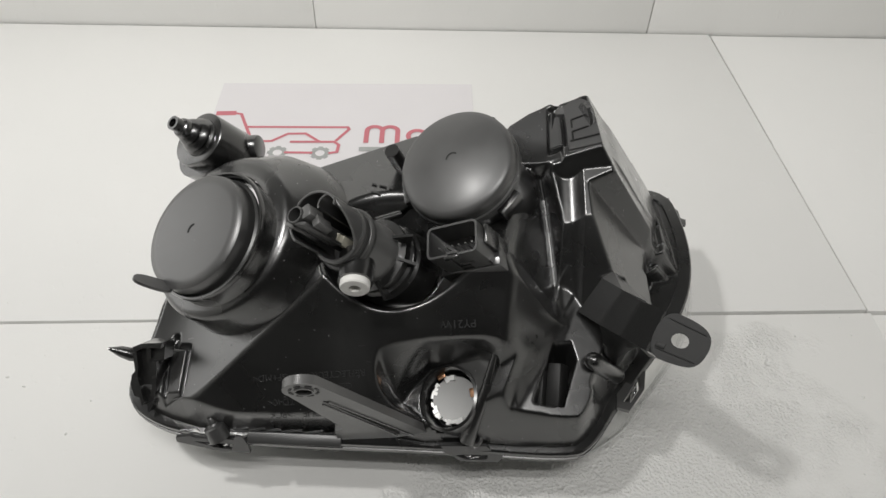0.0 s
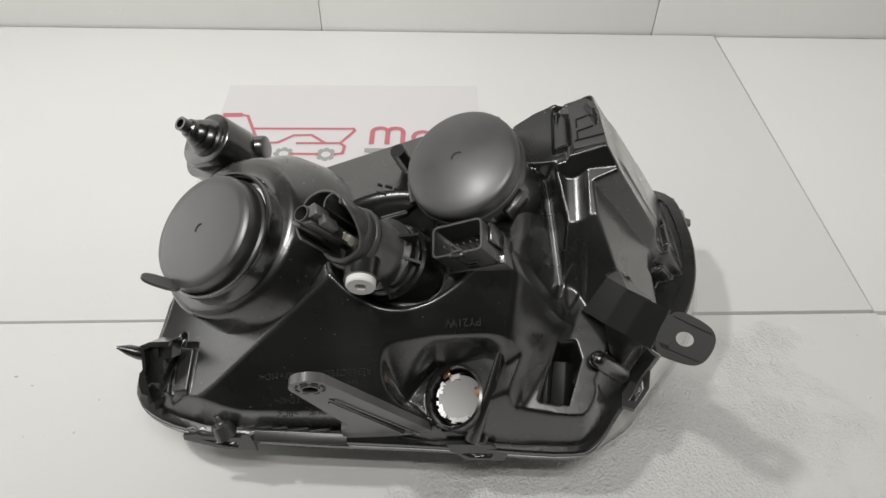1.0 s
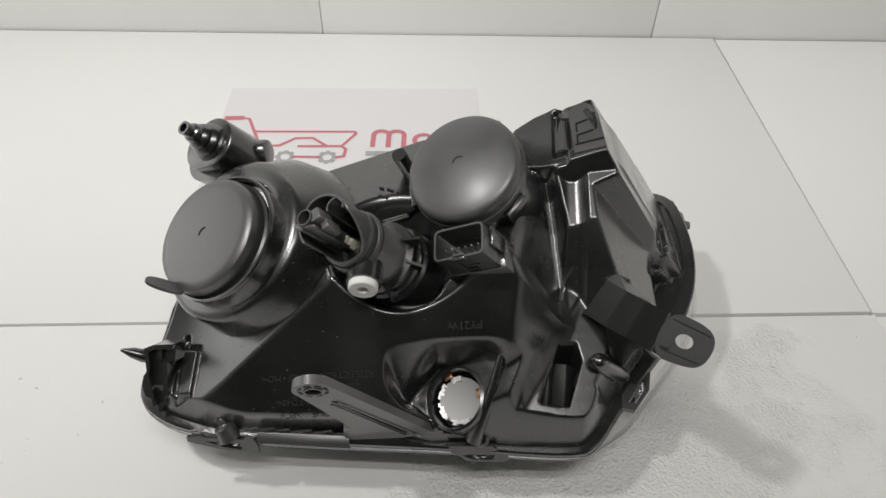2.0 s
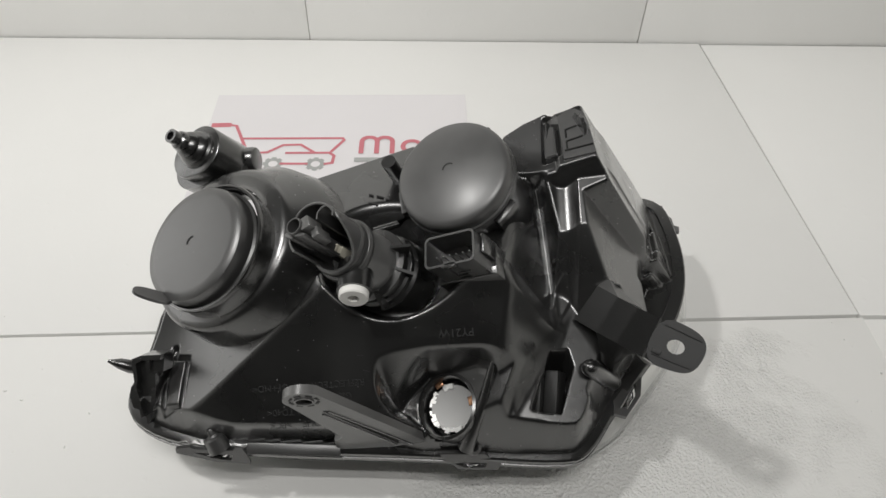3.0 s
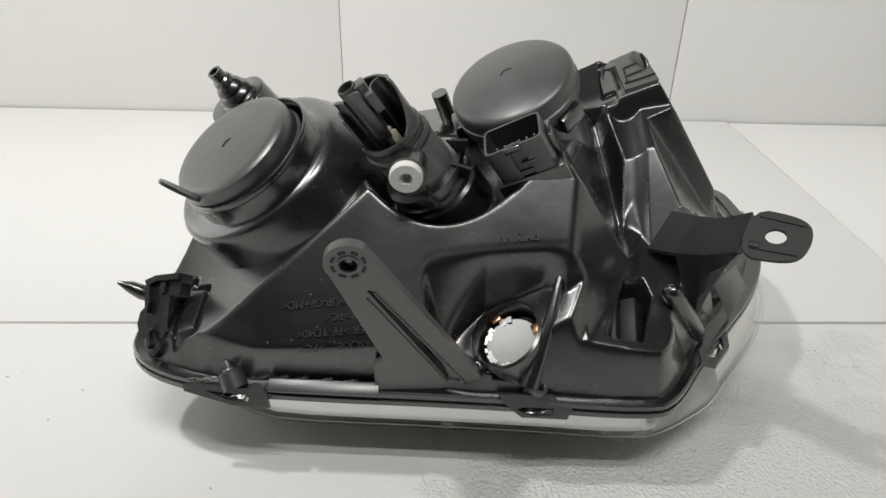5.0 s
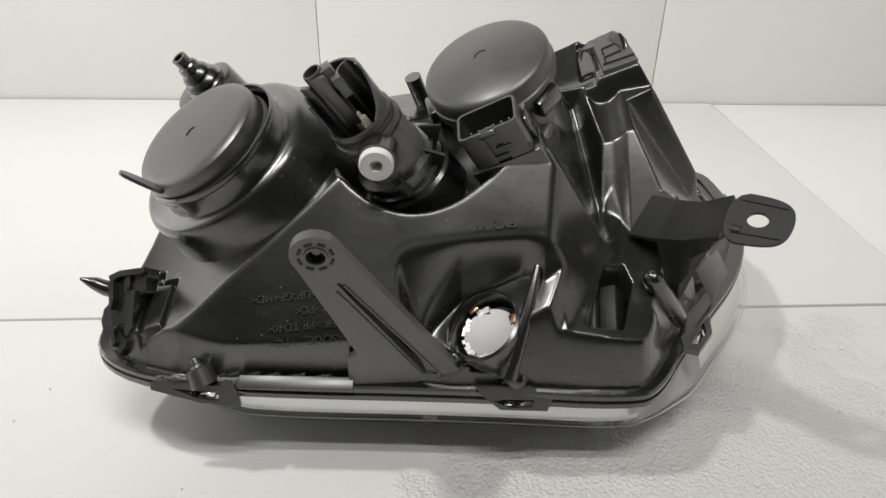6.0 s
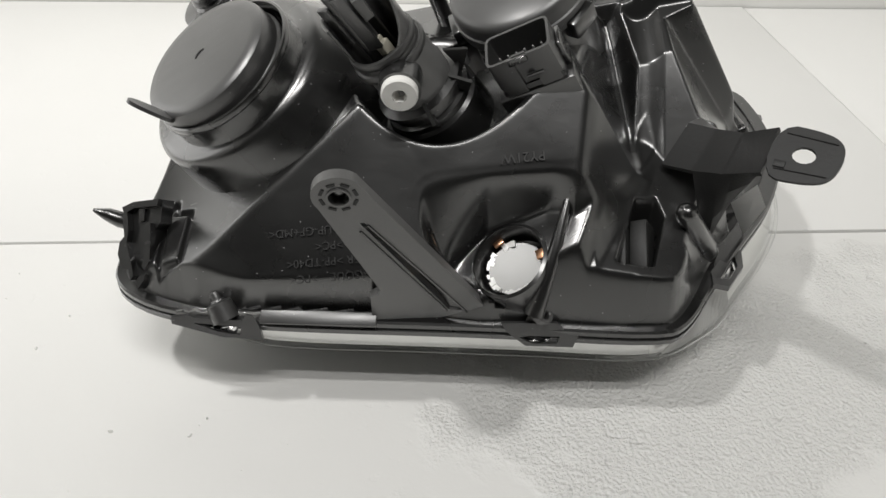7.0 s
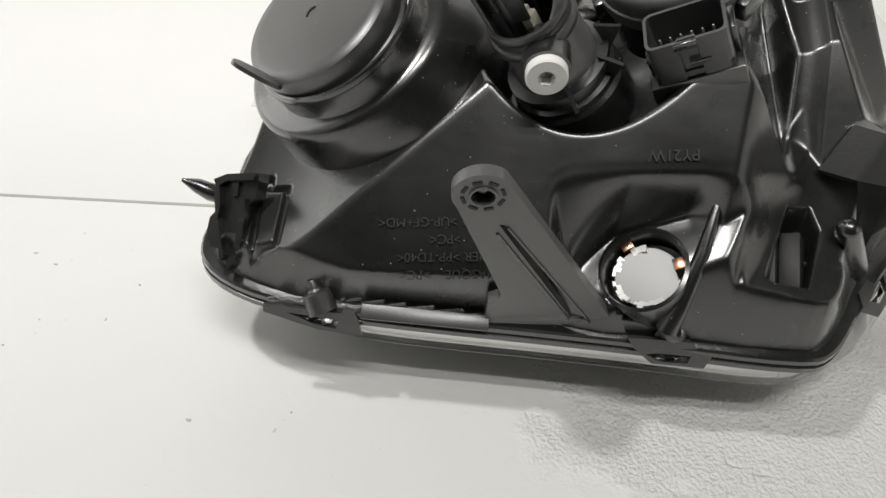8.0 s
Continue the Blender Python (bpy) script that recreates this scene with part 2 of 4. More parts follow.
# an unseen opening with a bar, added round the lamp in the left side
for y0, y1, z0, z1 in ((-0.40, 0.4396, 0.0, 0.9), (0.4404, 1.189, 0.0, 0.06), (0.4404, 1.189, 0.78, 0.9)):
    board("panel", [(y0, z0), (y1, z0), (y1, z1), (y0, z1)], -0.03, 0, wall_left, axes((-1.05, 0, 0.001), (1, 0, 0), (0, 1, 0)))
bm = bmesh.new()
box(bm, pose(-1.05, 0.78, 0.42), 0.02, 0.03, 0.716)
part("opening_bar", bm, paint, wall_left)


def room():
    """Plain unseen walls, ceiling and floor far round the booth, toned to shape the reflections."""
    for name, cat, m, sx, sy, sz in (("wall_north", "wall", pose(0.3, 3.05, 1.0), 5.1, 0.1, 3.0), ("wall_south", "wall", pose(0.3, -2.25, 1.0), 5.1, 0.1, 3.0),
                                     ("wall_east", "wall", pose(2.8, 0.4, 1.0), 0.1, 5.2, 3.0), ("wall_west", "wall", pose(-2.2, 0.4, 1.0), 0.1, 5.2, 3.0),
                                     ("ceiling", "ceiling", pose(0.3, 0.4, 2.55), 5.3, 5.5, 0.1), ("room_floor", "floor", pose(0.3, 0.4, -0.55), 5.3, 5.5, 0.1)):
        bm = bmesh.new()
        box(bm, m, sx, sy, sz)
        # white or grey by what the black plastic should reflect from each side
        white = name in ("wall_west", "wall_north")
        coat, tone = (paint, "white") if white else (surround_grey, "grey") if name == "ceiling" else (dim_surround, "dark grey")
        tagged(new(name, mesh_from(name, bm, coat, False)), "plain " + tone + " painted " + cat + " of the added unseen room", cat, kind="structure")


room()
bm = bmesh.new()
box(bm, pose(0.3, 0.42, -0.265), 2.8, 1.7, 0.468, 0.01)
tagged(new("plinth", mesh_from("plinth", bm, paint)), "white painted plinth under the foam boards", "plinth", kind="structure")

# ---- the headlight ----
ROOT = Vector((0.2, 0.58, 0.0))
headlight = tagged(new("headlight"), "black plastic car headlight lying lens down on white foam", "headlight")
headlight.location = ROOT
AXIS = Vector((-0.50, -0.29, 0.816)).normalized()
LOCAL = axes((0.2, 0.55, 0.1), AXIS)


def at(u, v, w):
    """A place from millimetres in the headlight's own axes, w along its optical axis."""
    return LOCAL @ Vector((u / 1000, v / 1000, w / 1000))


RIM = rounded([(-0.014, 0.548), (-0.023, 0.522), (-0.017, 0.498), (0.018, 0.4795), (0.077, 0.4725), (0.225, 0.4675), (0.318, 0.461), (0.337, 0.469), (0.360, 0.502), (0.388, 0.536),
               (0.417, 0.570), (0.438, 0.606), (0.447, 0.645), (0.446, 0.684), (0.438, 0.718), (0.400, 0.724), (0.340, 0.722), (0.220, 0.728), (0.100, 0.680), (0.020, 0.650), (-0.012, 0.610)])


def rim_z(x, y):
    return 0.064 + 0.13 * (y - 0.47)


def smin(a, b, k):
    h = np.clip(0.5 + 0.5 * (b - a) / k, 0, 1)
    return b + (a - b) * h - k * h * (1 - h)


def smax(a, b, k):
    return -smin(-a, -b, k)


def inside(x, y, loop):
    """Signed distance to a closed loop, positive inside."""
    d, cross = np.full(x.shape, 9.0), np.zeros(x.shape, int)
    for (ax, ay), (bx, by) in zip(loop, loop[1:] + loop[:1]):
        ex, ey = bx - ax, by - ay
        t = np.clip(((x - ax) * ex + (y - ay) * ey) / (ex * ex + ey * ey + 1e-12), 0, 1)
        d = np.minimum(d, np.hypot(x - ax - t * ex, y - ay - t * ey))
        cross += ((ay > y) != (by > y)) & (x < ax + (y - ay) * ex / (ey if ey else 1e-12))
    return np.where(cross % 2 == 1, d, -d)


HOLE, HOLE_N = (0.227, 0.491, 0.100), Vector((-0.50, -0.32, 0.80)).normalized()
RECESS = rounded([(0.173, 0.506), (0.182, 0.5095), (0.200, 0.5095), (0.222, 0.5095), (0.250, 0.5090), (0.268, 0.5080), (0.300, 0.5060), (0.304, 0.480), (0.262, 0.468), (0.240, 0.466), (0.214, 0.465), (0.194, 0.474), (0.174, 0.488)], 2)
SLOT = [(0.0130, 0.5310), (0.0165, 0.5400), (0.0180, 0.5400), (0.0190, 0.5320), (0.0300, 0.5290), (0.0300, 0.4935), (0.0155, 0.4945)]
WINDOW = [(0.2900, 0.4850), (0.3110, 0.4830), (0.3225, 0.5150), (0.3190, 0.5270), (0.3060, 0.5245)]
BASIN = [(0.384, 0.600), (0.398, 0.596), (0.420, 0.636), (0.424, 0.672), (0.414, 0.682), (0.396, 0.640)]
SLIDE = [(0.3052, 0.6465), (0.3162, 0.6480), (0.3158, 0.6820), (0.3060, 0.6815)]


def plateau(x, y):
    """The flat top of the block that carries the latch."""
    return 0.199 + 0.42 * (x - 0.297) + 0.27 * (y - 0.636) + 0.0035 * np.clip((x - 0.3135) / 0.0012, 0, 1)


def height(x, y):
    """The moulded back of the housing, as heights over the floor."""
    edge = inside(x, y, RIM)
    ledge = rim_z(x, y) + 0.004
    plate = smax(0.094 + 0.62 * (x - 0.028) + 0.28 * (y - 0.49), 0.105 + 0.20 * (x - 0.020) + 0.27 * (y - 0.536), 0.01)
    panel = 0.099 + 0.12 * (x - 0.144) + 1.17 * (y - 0.475)
    deck = 0.183 + 0.30 * np.clip(x - 0.215, 0, 0.042)
    main = smin(smin(plate, panel, 0.003), deck, 0.006)
    r = np.hypot(x - 0.186, y - 0.567)
    main = smin(main, 0.150 + 1.5 * np.clip(r - 0.034, 0, 1), 0.006)
    # the crease where the deck's sloping flank meets the block under the latch
    crease_x = np.interp(y, (0.553, 0.567, 0.580, 0.604, 0.625, 0.638), (0.3085, 0.3100, 0.3087, 0.3060, 0.3026, 0.2990))
    crease_z = np.interp(y, (0.480, 0.538, 0.553, 0.567, 0.580, 0.604, 0.625, 0.638, 0.644), (0.0490, 0.1310, 0.1315, 0.1350, 0.1430, 0.1575, 0.1730, 0.1850, 0.2900))
    main = smin(main, crease_z + 1.57 * (crease_x - x), 0.010)
    # the block under the latch: a sloping channel, a plateau, and a pocket between them and the side wall
    chan = 0.1755 + 0.25 * (x - 0.31) + 1.2 * np.clip(y - 0.598, -1, 0) + 0.50 * np.clip(y - 0.598, 0, 1) + 0.0032 * np.clip(np.abs(x - 0.3185) / 0.0085, 0, 1.3) ** 2
    chan = smax(chan, 0.107 + 0.42 * (y - 0.487) - 0.10 * (x - 0.30), 0.0015)
    top = smin(plateau(x, y), 0.199 + 0.42 * (x - 0.297) + 3.0 * (y - 0.6355), 0.0025)
    body = smax(chan, top, 0.002)
    crest = 0.2185 - 1.51 * (x - 0.3445)
    floor_of = 0.2 - 1.27 * (x - 0.332) + 0.39 * (y - 0.621) + 6.0 * np.clip(y - 0.6225, 0, 1) + 3.0 * np.clip(0.569 - y, 0, 1)
    right = smin(smin(body, floor_of, 0.003), crest, 0.004)
    drop = 0.3645 + 0.0195 * np.clip((y - 0.566) / 0.006, 0, 1) + 0.08 * np.clip((y - 0.616) / 0.010, 0, 1)
    right = smin(right, 0.150 - 4.0 * (x - drop), 0.004)
    right = smin(right, np.maximum(crease_z, 0.131) + 3.2 * (x - crease_x + 0.026 * np.clip((0.556 - y) / 0.022, 0, 1)), 0.004)
    z = smax(main, right, 0.013)
    steep = np.where(y > 0.64, 6.0, 2.6 + np.maximum(5.4 * np.clip((0.24 - x) / 0.06, 0, 1) * np.clip((x - 0.01) / 0.05, 0.2, 1), 3.0 * np.clip((0.50 - y) / 0.03, 0, 1)))
    foot = 0.011 - 0.0048 * np.clip(np.maximum((0.24 - x) / 0.08, (0.535 - y) / 0.04), 0, 1) - 0.0045 * np.clip((0.24 - x) / 0.06, 0, 1) * np.clip((x - 0.03) / 0.04, 0, 1)
    z = smin(z, ledge + steep * (edge - foot), 0.004)
    z = smax(z, ledge, 0.003)
    z = smin(z, z - 0.012 + 2.5 * np.clip(0.008 - inside(x, y, BASIN), 0, 1), 0.004)
    back = np.interp(x, (0.0, 0.104, 0.200, 0.252, 0.272, 0.290, 0.300, 0.305, 0.335, 0.45), (0.590, 0.638, 0.691, 0.672, 0.672, 0.681, 0.684, 0.686, 0.689, 0.745))
    z = smin(z, 0.200 + 8.0 * (back + 0.003 - y), 0.003)
    # the bulb opening
    zh = HOLE[2] - (HOLE_N.x * (x - HOLE[0]) + HOLE_N.y * (y - HOLE[1])) / HOLE_N.z
    # its recess undercuts the panel: what sinks in also leans back
    ease = np.clip((y - 0.490) / 0.010, 0, 1) * np.clip((x - 0.178) / 0.036, 0, 1) ** 2 * np.clip((0.264 - x) / 0.014, 0, 1)
    sunk = inside(x, y, RECESS)
    bowl = smax((zh - 0.002 + 0.1 * z) / 1.1, z - (2.4 + 8.5 * ease) * np.clip(sunk, 0, 1), 0.005)
    flat = z
    # the moulded swell beside the rod: a narrow facet, a groove and a rounded ridge that falls off towards the window
    q, s = 0.761 * (x - 0.262) - 0.648 * (y - 0.475), 0.648 * (x - 0.262) + 0.761 * (y - 0.475)
    swell = smin(0.094 * x + 1.038 * y - 0.4225, 0.0950 + 0.891 * np.minimum(s, 0.037) - 1.1 * q, 0.010)
    swell = smin(swell - 0.003 * np.exp(-((q + 0.0065) / 0.0022) ** 2), 0.093 + 0.891 * s + 5.0 * (q + 0.0150), 0.002)
    z = np.where(sunk > -0.004, smin(z, bowl + 0.0008, 0.003), z)
    z = smin(smax(z, swell, 0.002), flat, 0.003)
    lean = 0.25 * np.clip(flat - z, 0, 1) * ease
    # below the panel the skirt leans back under it
    lean = lean + 0.28 * np.clip(main - z, 0, 0.020) * np.clip((0.210 - x) / 0.03, 0, 1) * np.clip((x - 0.04) / 0.03, 0, 1) * np.clip((0.486 - y) / 0.004, 0, 1)
    rho = np.sqrt((x - HOLE[0]) ** 2 + (y + lean - HOLE[1]) ** 2 + (z + 0.002 - HOLE[2]) ** 2)
    # the window and the slot
    z = smin(z, z - 0.03 + 9 * np.clip(0.003 - inside(x, y, WINDOW), 0, 1), 0.002)
    for loop, wide in ((SLOT, 0.0014), (SLIDE, 0.0010)):
        z = z - 0.005 * np.clip(1.5 - np.abs(inside(x, y, loop)) / wide, 0, 1)
    return z, edge, rho, lean


def housing():
    step = 0.0007
    xs, ys = np.arange(-0.030, 0.456, step), np.arange(0.452, 0.732, step)
    x, y = np.meshgrid(xs, ys, indexing="ij")
    z, edge, rho, lean = height(x, y)
    keep = (edge > 0.001) & (rho > 0.0225)
    # soften the moulded edges a little, most of all round the bulb recess
    near = np.clip((inside(x, y, RECESS) + 0.006) / 0.003, 0, 1)
    near = np.maximum(near, np.clip((0.490 - y) / 0.006, 0, 1) * np.clip((0.22 - x) / 0.02, 0, 1))
    for turn in range(6):
        share = near if turn > 1 else np.clip(near + 0.5 * (edge > 0.012), 0, 1)
        for field in (z, lean):
            mid = (np.roll(field, 1, 0) + np.roll(field, -1, 0) + np.roll(field, 1, 1) + np.roll(field, -1, 1)) / 4
            field += 0.6 * share * (mid - field)
    index = np.full(x.shape, -1)
    index[keep] = np.arange(keep.sum())
    verts = np.stack([x[keep], (y + lean)[keep], z[keep]], 1)
    a, b, c, d = index[:-1, :-1], index[1:, :-1], index[1:, 1:], index[:-1, 1:]
    whole = (a >= 0) & (b >= 0) & (c >= 0) & (d >= 0)
    faces = np.stack([a[whole], b[whole], c[whole], d[whole]], 1)
    me = bpy.data.meshes.new("housing")
    me.from_pydata(verts.tolist(), [], faces.tolist())
    me.materials.append(black)
    me.shade_smooth()
    ob = new("housing", me)
    ob.parent = headlight
    ob.matrix_parent_inverse = Matrix.Translation(-ROOT)
    thick = ob.modifiers.new("wall", "SOLIDIFY")
    thick.thickness, thick.offset = 0.002, -1
    return tagged(ob, "moulded glossy black housing back")


housing()


def sweep_rim(name, profile, mat, label, loop=RIM, closed=True):
    """Carries a profile of (outward, up) round the rim."""
    bm = bmesh.new()
    n = len(loop)
    rings = []
    for i, (x, y) in enumerate(loop):
        (ax, ay), (bx, by) = loop[i - 1], loop[(i + 1) % n]
        t = Vector((bx - ax, by - ay)).normalized()
        nx, ny = t.y, -t.x
        rings.append([bm.verts.new((x + nx * o, y + ny * o, rim_z(x, y) * (1 - f) + u)) for o, u, f in profile])
    for i in range(n):
        a, b = rings[i], rings[(i + 1) % n]
        for k in range(len(profile) - 1):
            bm.faces.new((a[k], b[k], b[k + 1], a[k + 1]))
    return part(name, bm, mat, headlight, label)


sweep_rim("flange", [(-0.012, 0.003, 0), (-0.011, 0.0052, 0), (-0.001, 0.0052, 0), (0.0003, 0.004, 0), (0.0003, 0.001, 0), (-0.001, 0.0005, 0), (-0.001, -0.001, 0),
                     (0.0006, -0.0015, 0), (0.0006, -0.0048, 0), (-0.003, -0.0056, 0)], black, "black flange with a sealing groove")


def step_up(t):
    t = min(1, max(0, t))
    return t * t * (3 - 2 * t)


def lens_place(i, f, tuck=0.0):
    """A place on the lens under the i-th corner of the rim: f is 0 at the rim, 1 at the moulded lip and 2 at the floor."""
    (ax, ay), (x, y), (bx, by) = RIM[i - 1], RIM[i], RIM[(i + 1) % len(RIM)]
    t = Vector((bx - ax, by - ay)).normalized()
    top = rim_z(x, y) - 0.005
    wing = step_up((x - 0.325) / 0.045) * (1 - step_up((y - 0.64) / 0.07))
    lip = top - 0.002 - 0.027 * step_up((x + 0.06) / 0.15)
    low = 0.0006
    flare = 0.0115 * wing - 0.0125 * (1 - wing)
    g = max(0.0, f - 1)
    z = top + (lip - top) * f if f < 1 else lip + (low - lip) * g
    o = -0.0025 + flare * min(f, 1) - 0.034 * g ** 1.6 - tuck
    return Vector((x + t.y * o + 0.018 * min(1, 2 * f) * step_up((0.08 - x) / 0.11), y - t.x * o + 0.012 * min(1, f) * step_up((0.08 - x) / 0.11), z))


def lens_shell(name, profile, mat, label, closed=False):
    """Profile rows: how far it stands off inward from the lens, and the level f."""
    bm = bmesh.new()
    rings = [[bm.verts.new(lens_place(i, f, o)) for o, f in profile] for i in range(len(RIM))]
    for a, b in zip(rings, rings[1:] + rings[:1]):
        for k in range(len(profile) - 1):
            bm.faces.new((a[k], b[k], b[k + 1], a[k + 1]))
    if closed:
        bm.faces.new([r[-1] for r in rings])
    return part(name, bm, mat, headlight, label)


lens_shell("lens", [(0, 0.0), (0, 0.5), (0, 0.94), (-0.0014, 0.97), (-0.0014, 1.01), (0, 1.04)] + [(0, 1.1 + 0.1 * k) for k in range(10)], clear, "clear polycarbonate lens", True)
lens_shell("bezel", [(0.0190, 0.0), (0.0110, 0.5), (0.0030, 0.96), (0.0032, 0.99), (0.0060, 1.0), (0.0090, 1.0)], bezel_chrome, "metallised bezel inside the lens")
lens_shell("lens_edge", [(-0.0015, 0.975), (-0.0019, 0.98), (-0.0019, 1.0), (-0.0015, 1.005)], frosted, "frosted edge of the clear lens")
# fine ribs moulded into the lens at its corner
bm = bmesh.new()
corner = [i for i, (x, y) in enumerate(RIM) if x > 0.334 and y < 0.53]
for k in range(len(corner) - 1):
    for q in range(6):
        a, b = (lens_place(corner[k], f, -0.0004).lerp(lens_place(corner[k + 1], f, -0.0004), q / 6) for f in (0.08, 0.9))
        tube(bm, [a, b], 0.0004, 5)
part("lens_ribs", bm, frosted, headlight, "fine moulded ribs of the clear lens")


def cap_left():
    m = axes((0.0440, 0.5680, 0.1945), (-0.483, -0.304, 0.821))
    bm = bmesh.new()
    # rings of the dome: shift of the centre, radius and level
    rings = []
    for u, v, r, h in ((0.0008, 0.0058, 0.0480, -0.0225), (0.0008, 0.0058, 0.0502, -0.0247), (0.0004, 0.0060, 0.0520, -0.0254), (-0.0008, 0.0068, 0.0580, -0.0262), (-0.0014, 0.0072, 0.0618, -0.0270),
                       (-0.0016, 0.0074, 0.0638, -0.0282), (-0.0014, 0.0075, 0.0654, -0.0305), (-0.0004, 0.0080, 0.0668, -0.0345), (0.0020, 0.0090, 0.0700, -0.042), (0.0045, 0.0105, 0.0740, -0.052), (0.0055, 0.0110, 0.0790, -0.080)):
        rings.append([bm.verts.new(m @ Vector((u + r * math.cos(2 * math.pi * i / 112), v + r * math.sin(2 * math.pi * i / 112), h))) for i in range(112)])
    for a, b in zip(rings, rings[1:]):
        for i in range(112):
            bm.faces.new((a[i], a[(i + 1) % 112], b[(i + 1) % 112], b[i]))
    dome = part("dome", bm, black, headlight, "round black bulb dome")
    for i in range(3):
        bm = bmesh.new()
        a = radians(-84 + 3.2 * i)
        box(bm, m @ pose(0.0006 + 0.0506 * math.cos(a), 0.0059 + 0.0506 * math.sin(a), -0.0215, 0, 0, math.degrees(a)), 0.0010, 0.0007, 0.0045)
        part("tick", bm, mid_grey, dome)
    # the tube stands a little off the cap's centre, so that its lip shows as a crescent
    bm = bmesh.new()
    lathe(bm, m @ pose(0.0044, 0.0002, 0), [(0.0455, -0.030), (0.0468, -0.0110), (0.0476, -0.0100), (0.0490, -0.0102), (0.0496, -0.0112), (0.0496, -0.0135), (0.0484, -0.0150), (0.0484, -0.0225), (0.0500, -0.0262)], 112)
    part("collar", bm, black, dome)
    bm = bmesh.new()
    lathe(bm, m, [(0, 0.0), (0.036, 0.0), (0.0415, -0.0006), (0.0436, -0.0020), (0.0444, -0.0045), (0.0450, -0.0135), (0.0466, -0.0150), (0.0466, -0.0170)], 96)
    tip, root = Vector((0.0093, 0.5335, 0.1821)), Vector((0.0310, 0.5345, 0.1695))
    slab(bm, axes((tip + root) / 2, (0.42, 0.29, 0.74), tip - root), rounded([(-0.0135, -0.006), (0.010, -0.006), (0.0150, 0.0), (0.010, 0.006), (-0.0135, 0.006)], 2), -0.0011, 0.0011)
    cap = part("bulb_cap", bm, satin, headlight, "matt black rubber bulb cap with a pull tab")
    bm = bmesh.new()
    for i in range(9):
        a = radians(95 + 11 * i)
        box(bm, m @ pose(0.0045 * math.cos(a), 0.0045 * math.sin(a), 0.0001, 0, 0, math.degrees(a)), 0.0012, 0.0012, 0.0006)
    part("mark", bm, rubber, cap)


def cap_right():
    m = axes((0.2292, 0.6030, 0.2318), (-0.402, -0.302, 0.864))
    bm = bmesh.new()
    lathe(bm, m, [(0.036, -0.016), (0.038, -0.018), (0.039, -0.045), (0.041, -0.07)], 96)
    dome = part("dome", bm, black, headlight, "round black bulb dome")
    bm = bmesh.new()
    lathe(bm, m, [(0, 0.0042), (0.008, 0.0040), (0.016, 0.0034), (0.024, 0.0025), (0.032, 0.0012), (0.0385, -0.0003), (0.0412, -0.0014), (0.0426, -0.0030), (0.0432, -0.0060), (0.0432, -0.012), (0.0442, -0.0128), (0.0442, -0.0165), (0.0432, -0.0175), (0.0432, -0.021), (0.036, -0.021)], 96)
    cap = part("bulb_cap", bm, gloss, headlight, "smooth glossy black domed bulb cap")
    bm = bmesh.new()
    for i in range(9):
        a = radians(60 + 14 * i)
        box(bm, m @ pose(0.0045 * math.cos(a), 0.0045 * math.sin(a), 0.0041, 0, 0, math.degrees(a)), 0.001, 0.0014, 0.0006)
    part("mark", bm, rubber, cap)
    for turn, drop in ((-42, -0.024), (190, -0.020), (70, -0.022)):
        bm = bmesh.new()
        box(bm, m @ pose(0, 0, 0, 0, 0, turn) @ pose(0.043, 0, drop), 0.010, 0.020, 0.012, 0.0015)
        part("lug", bm, black, dome)


cap_left()
cap_right()


def connector():
    bm = bmesh.new()
    m = axes(at(78.5, 31.5, 82), AXIS, at(95, 32.2, 81) - at(60, 32.2, 81))
    w, h, t, deep = 0.0190, 0.0118, 0.0015, 0.032
    def plug(x, y, c):
        return [(-x + c, -y), (-0.0045, -y), (-0.0040, -y + 0.0016), (0.0040, -y + 0.0016), (0.0045, -y), (x - c, -y), (x - 0.3 * c, -y + 0.3 * c), (x, -y + c), (x, y - c), (x - 0.3 * c, y - 0.3 * c),
                (x - c, y), (-x + c, y), (-x + 0.3 * c, y - 0.3 * c), (-x, y - c), (-x, -y + c), (-x + 0.3 * c, -y + 0.3 * c)]
    outer, inner = plug(w, h, 0.0036), plug(w - t, h - t, 0.0026)
    slab(bm, m, outer, -deep, 0, [inner])
    shroud = part("connector", bm, satin, headlight, "open black plug connector with pins")
    bm = bmesh.new()
    box(bm, m @ pose(0, 0, -0.024), 2 * w - 0.001, 2 * h - 0.001, 0.004)
    part("back_plate", bm, black, shroud)
    for i in range(6):
        bm = bmesh.new()
        box(bm, m @ pose(-0.0125 + 0.005 * i, -0.002, -0.014), 0.0011, 0.0011, 0.018, 0.0003, 1)
        part("pin", bm, satin_metal, shroud)
    bm = bmesh.new()
    box(bm, m @ pose(0.0205, 0.004, -0.020), 0.003, 0.014, 0.022, 0.0008)
    box(bm, m @ pose(-0.0200, 0.003, -0.022), 0.003, 0.014, 0.016, 0.0008)
    box(bm, m @ pose(-0.001, -h - 0.0004, -0.002), 0.011, 0.002, 0.0045, 0.0004)
    box(bm, m @ pose(0.004, -h - 0.0003, -0.016), 0.010, 0.0012, 0.0022, 0.0003)
    box(bm, m @ pose(0.0, -0.002, -0.042), 0.046, 0.022, 0.030, 0.0012)
    part("collar", bm, black, shroud)


connector()


